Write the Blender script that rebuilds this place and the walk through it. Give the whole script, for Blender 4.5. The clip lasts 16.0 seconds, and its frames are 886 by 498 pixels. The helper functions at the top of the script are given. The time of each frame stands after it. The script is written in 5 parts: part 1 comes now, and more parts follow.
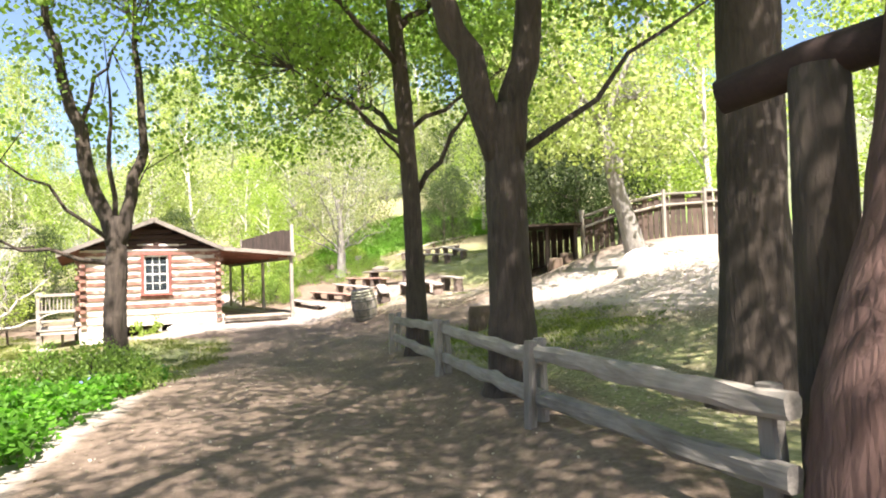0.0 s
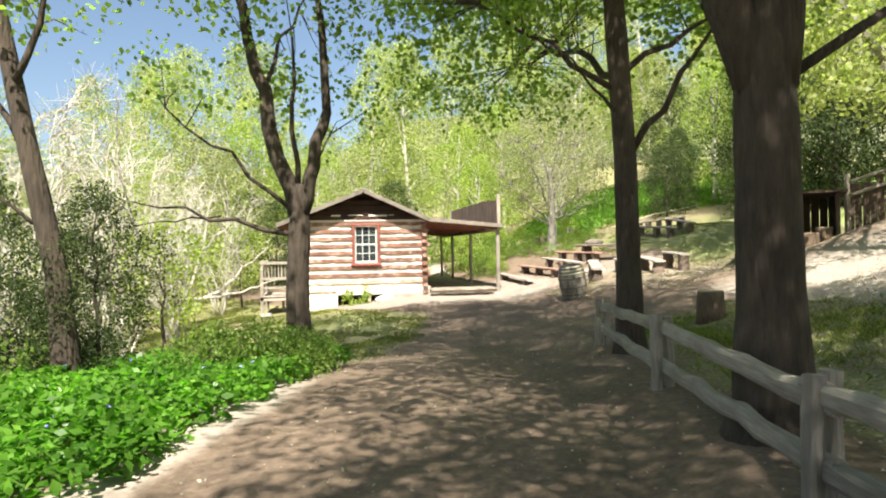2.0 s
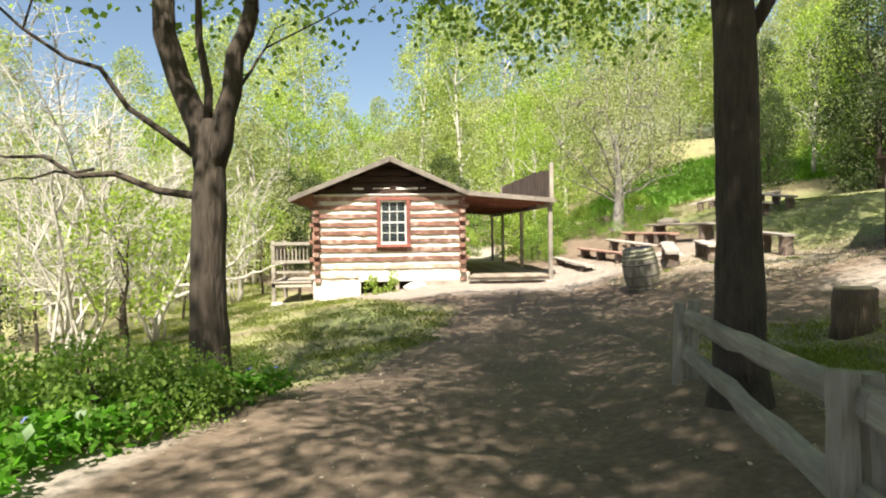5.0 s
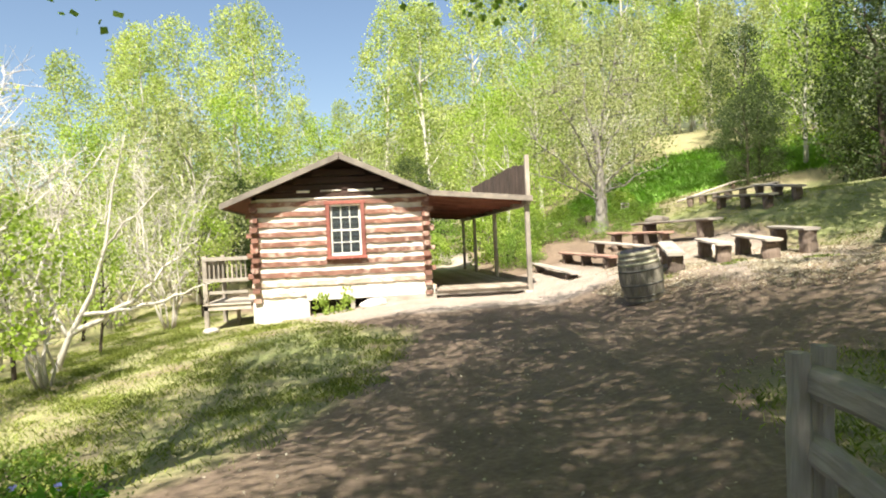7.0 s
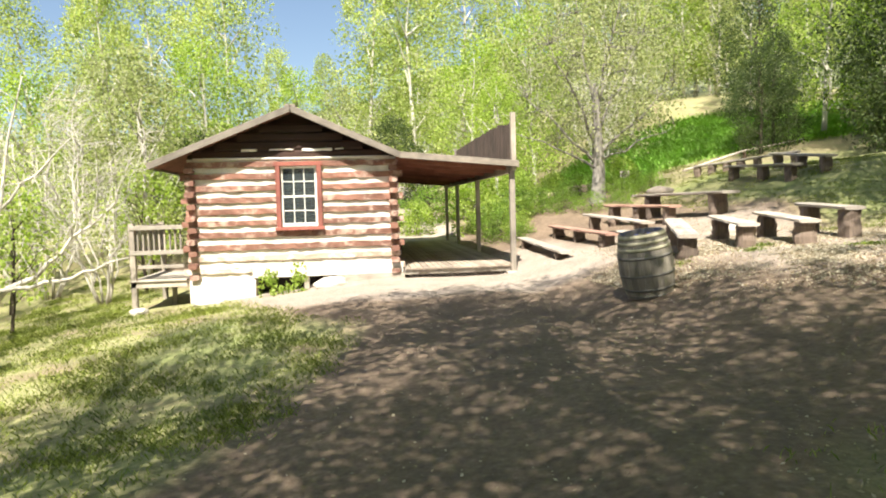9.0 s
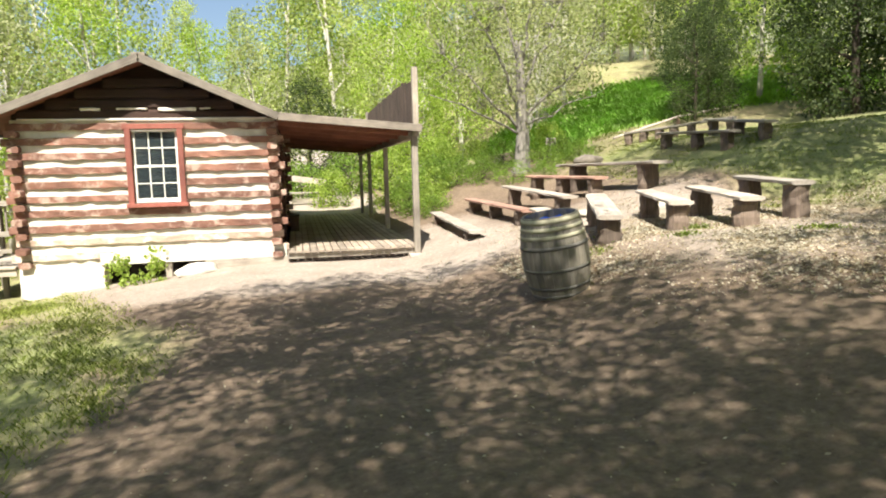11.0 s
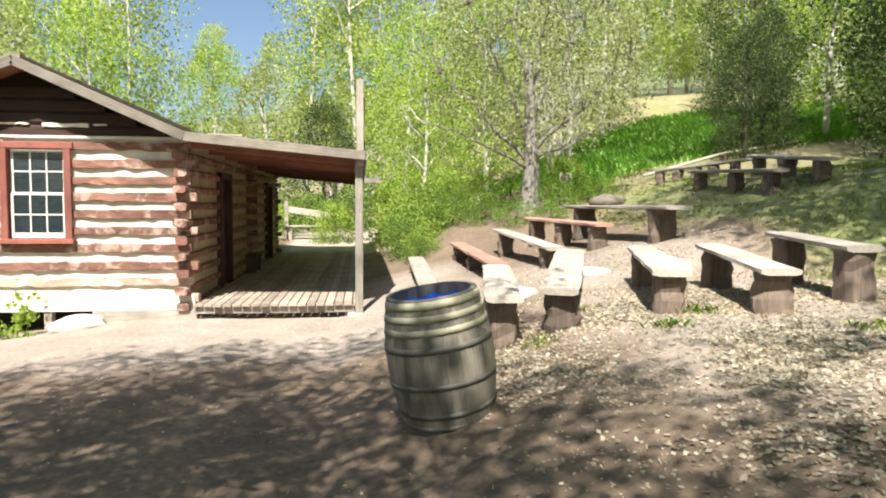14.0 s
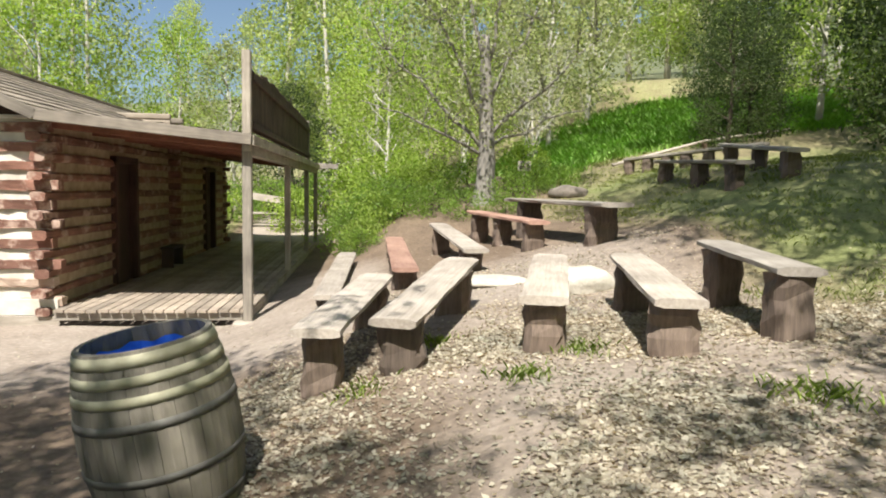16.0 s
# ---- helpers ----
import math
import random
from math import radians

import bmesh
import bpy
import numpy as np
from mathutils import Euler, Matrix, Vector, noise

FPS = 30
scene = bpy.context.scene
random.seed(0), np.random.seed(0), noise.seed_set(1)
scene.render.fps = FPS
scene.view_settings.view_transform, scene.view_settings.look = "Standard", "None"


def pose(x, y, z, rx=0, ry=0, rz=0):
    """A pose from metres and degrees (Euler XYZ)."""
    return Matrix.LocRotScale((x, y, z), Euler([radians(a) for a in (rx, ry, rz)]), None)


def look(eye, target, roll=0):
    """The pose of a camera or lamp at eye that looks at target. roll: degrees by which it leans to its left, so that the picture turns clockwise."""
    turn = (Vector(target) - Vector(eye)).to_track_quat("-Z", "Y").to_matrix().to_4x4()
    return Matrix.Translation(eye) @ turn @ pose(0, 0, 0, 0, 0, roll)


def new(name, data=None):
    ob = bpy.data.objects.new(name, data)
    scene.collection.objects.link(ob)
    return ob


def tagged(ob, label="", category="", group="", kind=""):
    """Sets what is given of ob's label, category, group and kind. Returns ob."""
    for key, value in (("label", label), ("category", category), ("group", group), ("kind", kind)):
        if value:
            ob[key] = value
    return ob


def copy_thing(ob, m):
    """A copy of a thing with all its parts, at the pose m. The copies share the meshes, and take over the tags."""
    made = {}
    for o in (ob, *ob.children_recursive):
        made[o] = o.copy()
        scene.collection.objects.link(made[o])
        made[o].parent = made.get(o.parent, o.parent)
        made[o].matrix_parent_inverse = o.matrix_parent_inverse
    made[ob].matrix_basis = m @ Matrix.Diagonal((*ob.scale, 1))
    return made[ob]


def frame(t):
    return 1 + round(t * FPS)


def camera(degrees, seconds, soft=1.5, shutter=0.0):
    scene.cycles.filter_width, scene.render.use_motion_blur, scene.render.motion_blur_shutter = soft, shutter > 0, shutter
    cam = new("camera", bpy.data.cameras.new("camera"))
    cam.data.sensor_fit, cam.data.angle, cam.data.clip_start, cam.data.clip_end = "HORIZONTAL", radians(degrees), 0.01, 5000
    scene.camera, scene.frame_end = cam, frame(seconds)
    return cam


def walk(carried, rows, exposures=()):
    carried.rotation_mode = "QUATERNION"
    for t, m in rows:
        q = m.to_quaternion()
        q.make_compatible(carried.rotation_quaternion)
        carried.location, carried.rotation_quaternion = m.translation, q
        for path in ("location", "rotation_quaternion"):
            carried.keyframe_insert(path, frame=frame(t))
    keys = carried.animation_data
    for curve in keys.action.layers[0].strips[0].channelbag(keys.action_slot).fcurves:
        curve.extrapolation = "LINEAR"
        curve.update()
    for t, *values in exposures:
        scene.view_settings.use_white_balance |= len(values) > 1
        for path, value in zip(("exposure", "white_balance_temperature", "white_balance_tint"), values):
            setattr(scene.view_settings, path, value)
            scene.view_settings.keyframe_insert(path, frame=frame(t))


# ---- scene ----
# camera and its walk: seconds, x, y, z, yaw, pitch, roll
cam = camera(66.0, 16.0, 2.0)
ROWS = [
    (0.0, -3.173, 1.435, 1.626, -28.35, 2.00, 2.03),
    (0.5, -3.001, 1.802, 1.649, -21.65, 2.37, 0.69),
    (1.0, -2.754, 2.219, 1.630, -17.40, 1.87, -1.05),
    (1.5, -2.472, 2.672, 1.649, -13.00, 0.06, -0.68),
    (2.0, -2.217, 3.190, 1.696, -10.30, 0.09, 1.01),
    (2.5, -1.928, 3.723, 1.696, -10.31, -0.97, -0.45),
    (3.0, -1.641, 4.328, 1.686, -7.62, -1.30, -0.21),
    (3.2, -1.549, 4.566, 1.714, -7.35, -1.10, 0.65),
    (5.3, -0.509, 7.529, 1.511, -3.83, -1.22, 0.08),
    (5.5, -0.422, 7.840, 1.481, -3.28, -0.19, -0.40),
    (6.0, -0.234, 8.574, 1.465, -4.56, -0.57, -0.43),
    (6.5, -0.089, 9.337, 1.486, -6.29, -1.68, -0.58),
    (7.0, -0.006, 10.083, 1.503, -6.69, -0.60, 2.72),
    (7.5, 0.201, 10.770, 1.511, -7.20, 0.08, 0.27),
    (8.0, 0.390, 11.457, 1.526, -6.51, 0.11, -0.98),
    (8.2, 0.485, 11.722, 1.555, -6.93, -1.25, 1.60),
    (10.3, 1.750, 14.129, 1.680, -7.18, -4.33, 1.48),
    (10.5, 1.890, 14.347, 1.687, -7.95, -4.21, -0.37),
    (11.0, 2.238, 14.866, 1.714, -11.98, -6.49, 1.47),
    (11.5, 2.619, 15.346, 1.749, -12.76, -3.91, 1.30),
    (12.0, 2.985, 15.841, 1.757, -11.15, -2.33, -1.59),
    (12.5, 3.404, 16.300, 1.753, -9.57, -2.81, -2.05),
    (13.0, 3.828, 16.726, 1.761, -4.60, -3.14, 1.25),
    (13.5, 4.229, 17.179, 1.786, -6.13, -3.24, 1.75),
    (14.0, 4.673, 17.583, 1.820, -6.83, -3.71, -0.31),
    (14.5, 5.037, 17.972, 1.842, -5.64, -3.22, -0.23),
    (15.0, 5.418, 18.321, 1.898, -6.63, -5.46, 3.47),
    (15.5, 5.907, 18.619, 1.962, -7.59, -5.61, 1.99),
    (16.0, 6.365, 18.984, 1.973, -6.14, -5.04, -1.05),
]
EXPOSURES = [(t, stops, 6350 if t < 0.5 else 6650 if t < 11.5 else 6350, 16 if t < 0.5 else 8) for t, stops in ((0.0, 2.12), (1.0, 1.85), (3.0, 1.4), (5.5, 1.42), (7.0, 1.54), (8.0, 1.6), (10.5, 1.38), (12.5, 1.36), (14.5, 1.29), (16.0, 0.95))]
walk(cam, [(t, pose(x, y, z, 90 + pitch, roll, yaw)) for t, x, y, z, yaw, pitch, roll in ROWS], EXPOSURES)

# world, sun
SUN_FROM = Vector((-0.25, -0.97, 0)).normalized()
SUN_ELEVATION = 54
world = bpy.data.worlds.new("world")
scene.world = world
world.use_nodes = True
wn = world.node_tree.nodes
sky = wn.new("ShaderNodeTexSky")
sky.sky_type = 'NISHITA'
sky.sun_disc = False
sky.sun_elevation = radians(SUN_ELEVATION)
sky.sun_rotation = math.atan2(SUN_FROM.x, SUN_FROM.y)
sky.air_density, sky.dust_density, sky.ozone_density = 1.0, 1.6, 1.0
wn["Background"].inputs["Strength"].default_value = 0.062
world.node_tree.links.new(sky.outputs[0], wn["Background"].inputs["Color"])
sun_data = bpy.data.lights.new("sun", 'SUN')
sun_data.energy, sun_data.angle, sun_data.color = 5.0, radians(0.6), (1.0, 0.95, 0.86)
sun = new("sun", sun_data)
sun_dir = SUN_FROM * math.cos(radians(SUN_ELEVATION)) + Vector((0, 0, math.sin(radians(SUN_ELEVATION))))
sun.matrix_world = look(sun_dir * 60, (0, 0, 0))


# materials
def material(name, rough=0.8, metal=0.0):
    m = bpy.data.materials.new(name)
    m.use_nodes = True
    b = m.node_tree.nodes["Principled BSDF"]
    b.inputs["Roughness"].default_value = rough
    b.inputs["Metallic"].default_value = metal
    return m, m.node_tree.nodes, m.node_tree.links, b


def coords(nodes, links, scale=(1, 1, 1), world_space=True):
    if world_space:
        src = nodes.new("ShaderNodeNewGeometry").outputs["Position"]
    else:
        src = nodes.new("ShaderNodeTexCoord").outputs["Object"]
    mp = nodes.new("ShaderNodeMapping")
    mp.inputs["Scale"].default_value = scale
    links.new(src, mp.inputs["Vector"])
    return mp.outputs["Vector"]


def noise_node(nodes, links, vec, scale, detail=4.0, rough=0.6):
    n = nodes.new("ShaderNodeTexNoise")
    n.inputs["Scale"].default_value = scale
    n.inputs["Detail"].default_value = detail
    n.inputs["Roughness"].default_value = rough
    links.new(vec, n.inputs["Vector"])
    return n.outputs["Fac"]


def ramp(nodes, links, fac, stops):
    r = nodes.new("ShaderNodeValToRGB")
    while len(r.color_ramp.elements) < len(stops):
        r.color_ramp.elements.new(0.5)
    for e, (p, c) in zip(r.color_ramp.elements, stops):
        e.position, e.color = p, (*c, 1)
    links.new(fac, r.inputs["Fac"])
    return r.outputs["Color"]


def mix(nodes, links, fac, a, b, blend='MIX'):
    n = nodes.new("ShaderNodeMix")
    n.data_type, n.blend_type = 'RGBA', blend
    for sock, v in ((n.inputs[0], fac), (n.inputs[6], a), (n.inputs[7], b)):
        if isinstance(v, (int, float)):
            sock.default_value = v
        elif isinstance(v, tuple):
            sock.default_value = (*v, 1)
        else:
            links.new(v, sock)
    return n.outputs[2]


def bump(nodes, links, bsdf, height, strength, distance=0.01):
    n = nodes.new("ShaderNodeBump")
    n.inputs["Strength"].default_value = strength
    n.inputs["Distance"].default_value = distance
    links.new(height, n.inputs["Height"])
    links.new(n.outputs["Normal"], bsdf.inputs["Normal"])


def piece_random(nodes):
    return nodes.new("ShaderNodeObjectInfo").outputs["Random"]


def wood(name, dark, light, grain_axis, rough=0.8, relief=0.5, stain=None, local=True):
    """Weathered wood with grain along one axis (0, 1 or 2)."""
    m, n, l, b = material(name, rough)
    sc = [9.0, 9.0, 9.0]
    sc[grain_axis] = 0.7
    v = coords(n, l, tuple(sc), not local)
    g = noise_node(n, l, v, 4.0, 6.0, 0.65)
    broad = noise_node(n, l, coords(n, l, (1, 1, 1)), 1.7, 3.0)
    c = ramp(n, l, g, [(0.3, dark), (0.68, light)])
    c2 = mix(n, l, 0.45, c, ramp(n, l, broad, [(0.3, tuple(x * 0.6 for x in dark)), (0.7, tuple(min(1, x * 1.15) for x in light))]))
    r = piece_random(n)
    shade = ramp(n, l, r, [(0.0, (0.72, 0.72, 0.72)), (1.0, (1.15, 1.12, 1.1))])
    c3 = mix(n, l, 1.0, c2, shade, 'MULTIPLY')
    if stain:
        s = noise_node(n, l, coords(n, l, (1, 1, 1)), 3.1, 5.0, 0.7)
        f = ramp(n, l, s, [(0.52, (0, 0, 0)), (0.62, (1, 1, 1))])
        c3 = mix(n, l, f, c3, stain)
    l.new(c3, b.inputs["Base Color"])
    bump(n, l, b, g, relief, 0.008)
    return m


def bark(name, dark, light, scale=1.0, relief=1.0):
    m, n, l, b = material(name, 0.95)
    v = coords(n, l, (9 * scale, 9 * scale, 1.6 * scale))
    f = noise_node(n, l, v, 2.2, 7.0, 0.7)
    w = n.new("ShaderNodeTexVoronoi")
    w.feature = 'DISTANCE_TO_EDGE'
    w.inputs["Scale"].default_value = 1.6
    l.new(v, w.inputs["Vector"])
    big = noise_node(n, l, coords(n, l), 1.3, 3.0)
    c = ramp(n, l, f, [(0.3, dark), (0.7, light)])
    c = mix(n, l, ramp(n, l, big, [(0.35, (0, 0, 0)), (0.75, (0.5, 0.5, 0.5))]), c, tuple(x * 1.5 for x in light))
    l.new(c, b.inputs["Base Color"])
    add = n.new("ShaderNodeMath")
    add.operation = 'MULTIPLY_ADD'
    l.new(w.outputs["Distance"], add.inputs[0])
    add.inputs[1].default_value = 1.4
    l.new(f, add.inputs[2])
    bump(n, l, b, add.outputs[0], relief, 0.03)
    return m


def leaf(name, dark, light, through_colour, rough=0.45, scale=0.9):
    """Leaf: colour varies leaf by leaf and clump by clump; some light passes through."""
    m, n, l, b = material(name, rough)
    isl = n.new("ShaderNodeNewGeometry").outputs["Random Per Island"]
    broad = noise_node(n, l, coords(n, l), scale, 3.0)
    c = ramp(n, l, isl, [(0.0, dark), (0.55, tuple((p + q) / 2 for p, q in zip(dark, light))), (1.0, light)])
    c = mix(n, l, 1.0, c, ramp(n, l, broad, [(0.3, (0.65, 0.68, 0.6)), (0.7, (1.2, 1.15, 1.0))]), 'MULTIPLY')
    l.new(c, b.inputs["Base Color"])
    b.inputs["Specular IOR Level"].default_value = 0.25
    t = n.new("ShaderNodeBsdfTranslucent")
    l.new(mix(n, l, 1.0, c, through_colour, 'MULTIPLY'), t.inputs["Color"])
    s = n.new("ShaderNodeMixShader")
    s.inputs[0].default_value = 0.48
    l.new(b.outputs[0], s.inputs[1])
    l.new(t.outputs[0], s.inputs[2])
    l.new(s.outputs[0], n["Material Output"].inputs["Surface"])
    return m


def plain(name, a, c2, scale=6.0, rough=0.8, relief=0.3, metal=0.0, dist=0.01, detail=6.0):
    m, n, l, b = material(name, rough, metal)
    f = noise_node(n, l, coords(n, l), scale, detail, 0.65)
    g = noise_node(n, l, coords(n, l), scale * 0.17, 3.0)
    c = ramp(n, l, f, [(0.3, a), (0.7, c2)])
    c = mix(n, l, 1.0, c, ramp(n, l, g, [(0.3, (0.75, 0.74, 0.72)), (0.7, (1.1, 1.1, 1.1))]), 'MULTIPLY')
    l.new(c, b.inputs["Base Color"])
    bump(n, l, b, f, relief, dist)
    return m


M_LOG = wood("hewn_log", (0.10, 0.042, 0.03), (0.31, 0.155, 0.11), 0, 0.85, 0.9, (0.40, 0.28, 0.225))
M_LOG_PALE = wood("bleached_log", (0.30, 0.19, 0.14), (0.62, 0.51, 0.42), 0, 0.9, 0.8, (0.70, 0.62, 0.53))
M_LOG_Y = wood("hewn_log_side", (0.10, 0.035, 0.022), (0.30, 0.13, 0.085), 1, 0.85, 0.9)
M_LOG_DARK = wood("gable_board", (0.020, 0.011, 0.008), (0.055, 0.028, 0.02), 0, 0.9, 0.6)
M_CHINK = plain("lime_mortar", (0.58, 0.52, 0.45), (0.78, 0.73, 0.66), 5.0, 0.95, 0.6)
# side-wall chinking: same mortar, with the walls' shade put into the colour
M_CHINK_SHADE = plain("shaded_chinking", (0.30, 0.22, 0.14), (0.52, 0.41, 0.29), 5.0, 0.95, 0.6)
M_RAKE = wood("rake_board_wood", (0.11, 0.092, 0.075), (0.30, 0.26, 0.215), 0, 0.85, 0.6)
M_TRIM = wood("red_trim", (0.16, 0.045, 0.035), (0.33, 0.11, 0.08), 2, 0.75, 0.4)
M_WHITE = plain("white_paint", (0.66, 0.64, 0.58), (0.80, 0.79, 0.74), 14.0, 0.6, 0.2)
M_GREY_WOOD = wood("grey_weathered_wood", (0.20, 0.17, 0.14), (0.46, 0.41, 0.35), 1, 0.85, 0.7)
M_GREY_X = wood("grey_weathered_board", (0.20, 0.17, 0.14), (0.46, 0.41, 0.35), 0, 0.85, 0.7)
M_GREY_Z = wood("grey_weathered_post", (0.17, 0.145, 0.12), (0.42, 0.37, 0.31), 2, 0.85, 0.7)
M_DARK_BOARD = wood("dark_sign_board", (0.035, 0.022, 0.016), (0.11, 0.075, 0.057), 2, 0.9, 0.6)
M_DECK = wood("deck_plank", (0.20, 0.155, 0.12), (0.44, 0.37, 0.30), 1, 0.85, 0.5)
M_SOFFIT = wood("porch_ceiling_board", (0.13, 0.05, 0.03), (0.28, 0.12, 0.075), 1, 0.85, 0.4)
M_SHINGLE = wood("wood_shingle", (0.13, 0.105, 0.08), (0.34, 0.29, 0.23), 0, 0.9, 0.7)
M_FENCE = wood("split_rail", (0.15, 0.13, 0.104), (0.36, 0.325, 0.275), 0, 0.9, 1.0)
M_PLANK = wood("bench_plank", (0.24, 0.20, 0.165), (0.50, 0.445, 0.39), 0, 0.8, 0.5)
M_PLANK_RED = wood("red_bench_plank", (0.27, 0.13, 0.10), (0.48, 0.31, 0.24), 0, 0.75, 0.4)
M_CUT = plain("sawn_wood", (0.30, 0.21, 0.13), (0.50, 0.38, 0.26), 18.0, 0.85, 0.4)
M_STUMP = bark("stump_bark", (0.05, 0.032, 0.022), (0.17, 0.115, 0.08), 1.6, 0.9)
M_BARK = bark("tree_bark", (0.018, 0.013, 0.009), (0.072, 0.053, 0.037), 1.0, 1.0)
M_STUMP_WOOD = wood("split_stump", (0.05, 0.036, 0.028), (0.20, 0.15, 0.118), 0, 0.9, 1.0)
M_BARK_GREY = bark("grey_bark", (0.10, 0.088, 0.075), (0.28, 0.255, 0.225), 1.4, 0.8)
M_BARK_CEDAR = bark("shaggy_bark", (0.045, 0.024, 0.019), (0.16, 0.09, 0.07), 1.4, 1.2)
M_BARK_PALE = bark("pale_bark", (0.28, 0.25, 0.215), (0.54, 0.50, 0.44), 2.0, 0.5)
M_OAK = wood("barrel_oak", (0.12, 0.105, 0.085), (0.25, 0.225, 0.185), 2, 0.7, 0.5)
M_HOOP = plain("rusty_hoop", (0.085, 0.08, 0.072), (0.17, 0.16, 0.145), 9.0, 0.75, 0.25, 0.15)
M_HOOP_PALE = plain("galvanised_hoop", (0.27, 0.25, 0.17), (0.40, 0.375, 0.275), 7.0, 0.8, 0.25, 0.0)
M_BLUE = plain("blue_liner", (0.02, 0.10, 0.55), (0.05, 0.20, 0.80), 4.0, 0.35, 0.2)
M_STONE = plain("pale_stone", (0.42, 0.38, 0.32), (0.70, 0.65, 0.57), 5.0, 0.9, 0.9, 0.0, 0.03)
M_ROCK = plain("dark_rock", (0.10, 0.085, 0.07), (0.24, 0.20, 0.17), 6.0, 0.9, 0.9, 0.0, 0.03)
M_DARK = plain("dark_interior", (0.03, 0.022, 0.018), (0.06, 0.045, 0.035), 5.0, 0.9)
M_DOOR = wood("dark_door", (0.035, 0.016, 0.012), (0.10, 0.045, 0.035), 2, 0.8, 0.5)
M_LEAF_NEAR = leaf("cottonwood_leaf", (0.09, 0.14, 0.035), (0.22, 0.31, 0.085), (2.3, 2.6, 1.2))
M_LEAF_POPLAR = leaf("poplar_leaf", (0.24, 0.265, 0.11), (0.49, 0.52, 0.26), (1.5, 1.8, 0.8), 0.5, 0.35)
M_LEAF_BRIGHT = leaf("spring_leaf", (0.20, 0.27, 0.055), (0.42, 0.49, 0.16), (1.5, 1.8, 0.7), 0.5, 0.5)
M_LEAF_GREY = leaf("olive_leaf", (0.22, 0.235, 0.12), (0.42, 0.43, 0.26), (1.3, 1.5, 0.9), 0.5, 0.5)
M_LEAF_CEDAR = leaf("juniper_needle", (0.03, 0.05, 0.02), (0.125, 0.16, 0.066), (1.0, 1.2, 0.7), 0.6, 0.8)
M_VINCA = leaf("periwinkle_leaf", (0.05, 0.13, 0.016), (0.16, 0.33, 0.05), (1.3, 1.9, 0.6), 0.32, 1.2)
M_FLOWER = plain("periwinkle_petal", (0.20, 0.22, 0.62), (0.32, 0.34, 0.78), 20.0, 0.6)
M_GRASS = leaf("grass_blade", (0.16, 0.19, 0.06), (0.42, 0.41, 0.19), (1.4, 1.8, 0.7), 0.5, 0.5)
M_MEADOW = leaf("meadow_grass", (0.18, 0.29, 0.06), (0.36, 0.50, 0.16), (1.4, 1.9, 0.6), 0.5, 0.5)
M_LITTER = leaf("dry_leaf", (0.33, 0.28, 0.24), (0.76, 0.71, 0.66), (0.8, 0.7, 0.5), 0.8, 1.5)


def glass_material():
    m, n, l, b = material("window_glass", 0.05)
    b.inputs["Base Color"].default_value = (0.03, 0.04, 0.045, 1)
    b.inputs["Specular IOR Level"].default_value = 0.8
    t = n.new("ShaderNodeBsdfTransparent")
    s = n.new("ShaderNodeMixShader")
    s.inputs[0].default_value = 0.55
    l.new(t.outputs[0], s.inputs[1])
    l.new(b.outputs[0], s.inputs[2])
    l.new(s.outputs[0], n["Material Output"].inputs["Surface"])
    return m


M_GLASS = glass_material()


def ground_material():
    """Dirt, dry litter, grass and far scrub, laid out by the sheet's own cover attributes."""
    m, n, l, b = material("earth", 0.95)
    v = coords(n, l)
    fine = noise_node(n, l, v, 14.0, 8.0, 0.7)
    mid = noise_node(n, l, v, 1.1, 5.0, 0.65)
    wide = noise_node(n, l, v, 0.28, 4.0)
    dirt = ramp(n, l, fine, [(0.25, (0.088, 0.059, 0.040)), (0.58, (0.195, 0.143, 0.102)), (0.8, (0.32, 0.25, 0.19))])
    dirt = mix(n, l, 1.0, dirt, ramp(n, l, mid, [(0.3, (0.72, 0.70, 0.68)), (0.7, (1.15, 1.12, 1.08))]), 'MULTIPLY')
    sand = ramp(n, l, fine, [(0.25, (0.25, 0.202, 0.168)), (0.55, (0.38, 0.322, 0.275)), (0.78, (0.54, 0.475, 0.415))])
    grass = ramp(n, l, fine, [(0.25, (0.09, 0.105, 0.036)), (0.5, (0.24, 0.235, 0.095)), (0.8, (0.46, 0.41, 0.235))])
    grass = mix(n, l, ramp(n, l, mid, [(0.42, (0, 0, 0)), (0.66, (0.8, 0.8, 0.8))]), grass, dirt)
    lush = ramp(n, l, fine, [(0.25, (0.07, 0.13, 0.02)), (0.75, (0.20, 0.31, 0.06))])
    scrub = ramp(n, l, noise_node(n, l, v, 0.35, 8.0, 0.75), [(0.35, (0.06, 0.075, 0.03)), (0.55, (0.14, 0.15, 0.075)), (0.75, (0.30, 0.26, 0.18))])
    c = dirt
    for key, layer, noise_in in (("sand", sand, mid), ("grass", grass, mid), ("lush", lush, wide), ("scrub", scrub, wide)):
        a = n.new("ShaderNodeAttribute")
        a.attribute_name = key
        f = n.new("ShaderNodeMath")
        f.operation = 'MULTIPLY_ADD'
        l.new(a.outputs["Fac"], f.inputs[0])
        f.inputs[1].default_value = 2.0
        s = n.new("ShaderNodeMath")
        s.operation = 'SUBTRACT'
        l.new(noise_in, s.inputs[0])
        s.inputs[1].default_value = 1.05
        l.new(s.outputs[0], f.inputs[2])
        f.use_clamp = True
        c = mix(n, l, f.outputs[0], c, layer)
    l.new(c, b.inputs["Base Color"])
    bump(n, l, b, fine, 0.7, 0.03)
    return m


M_GROUND = ground_material()


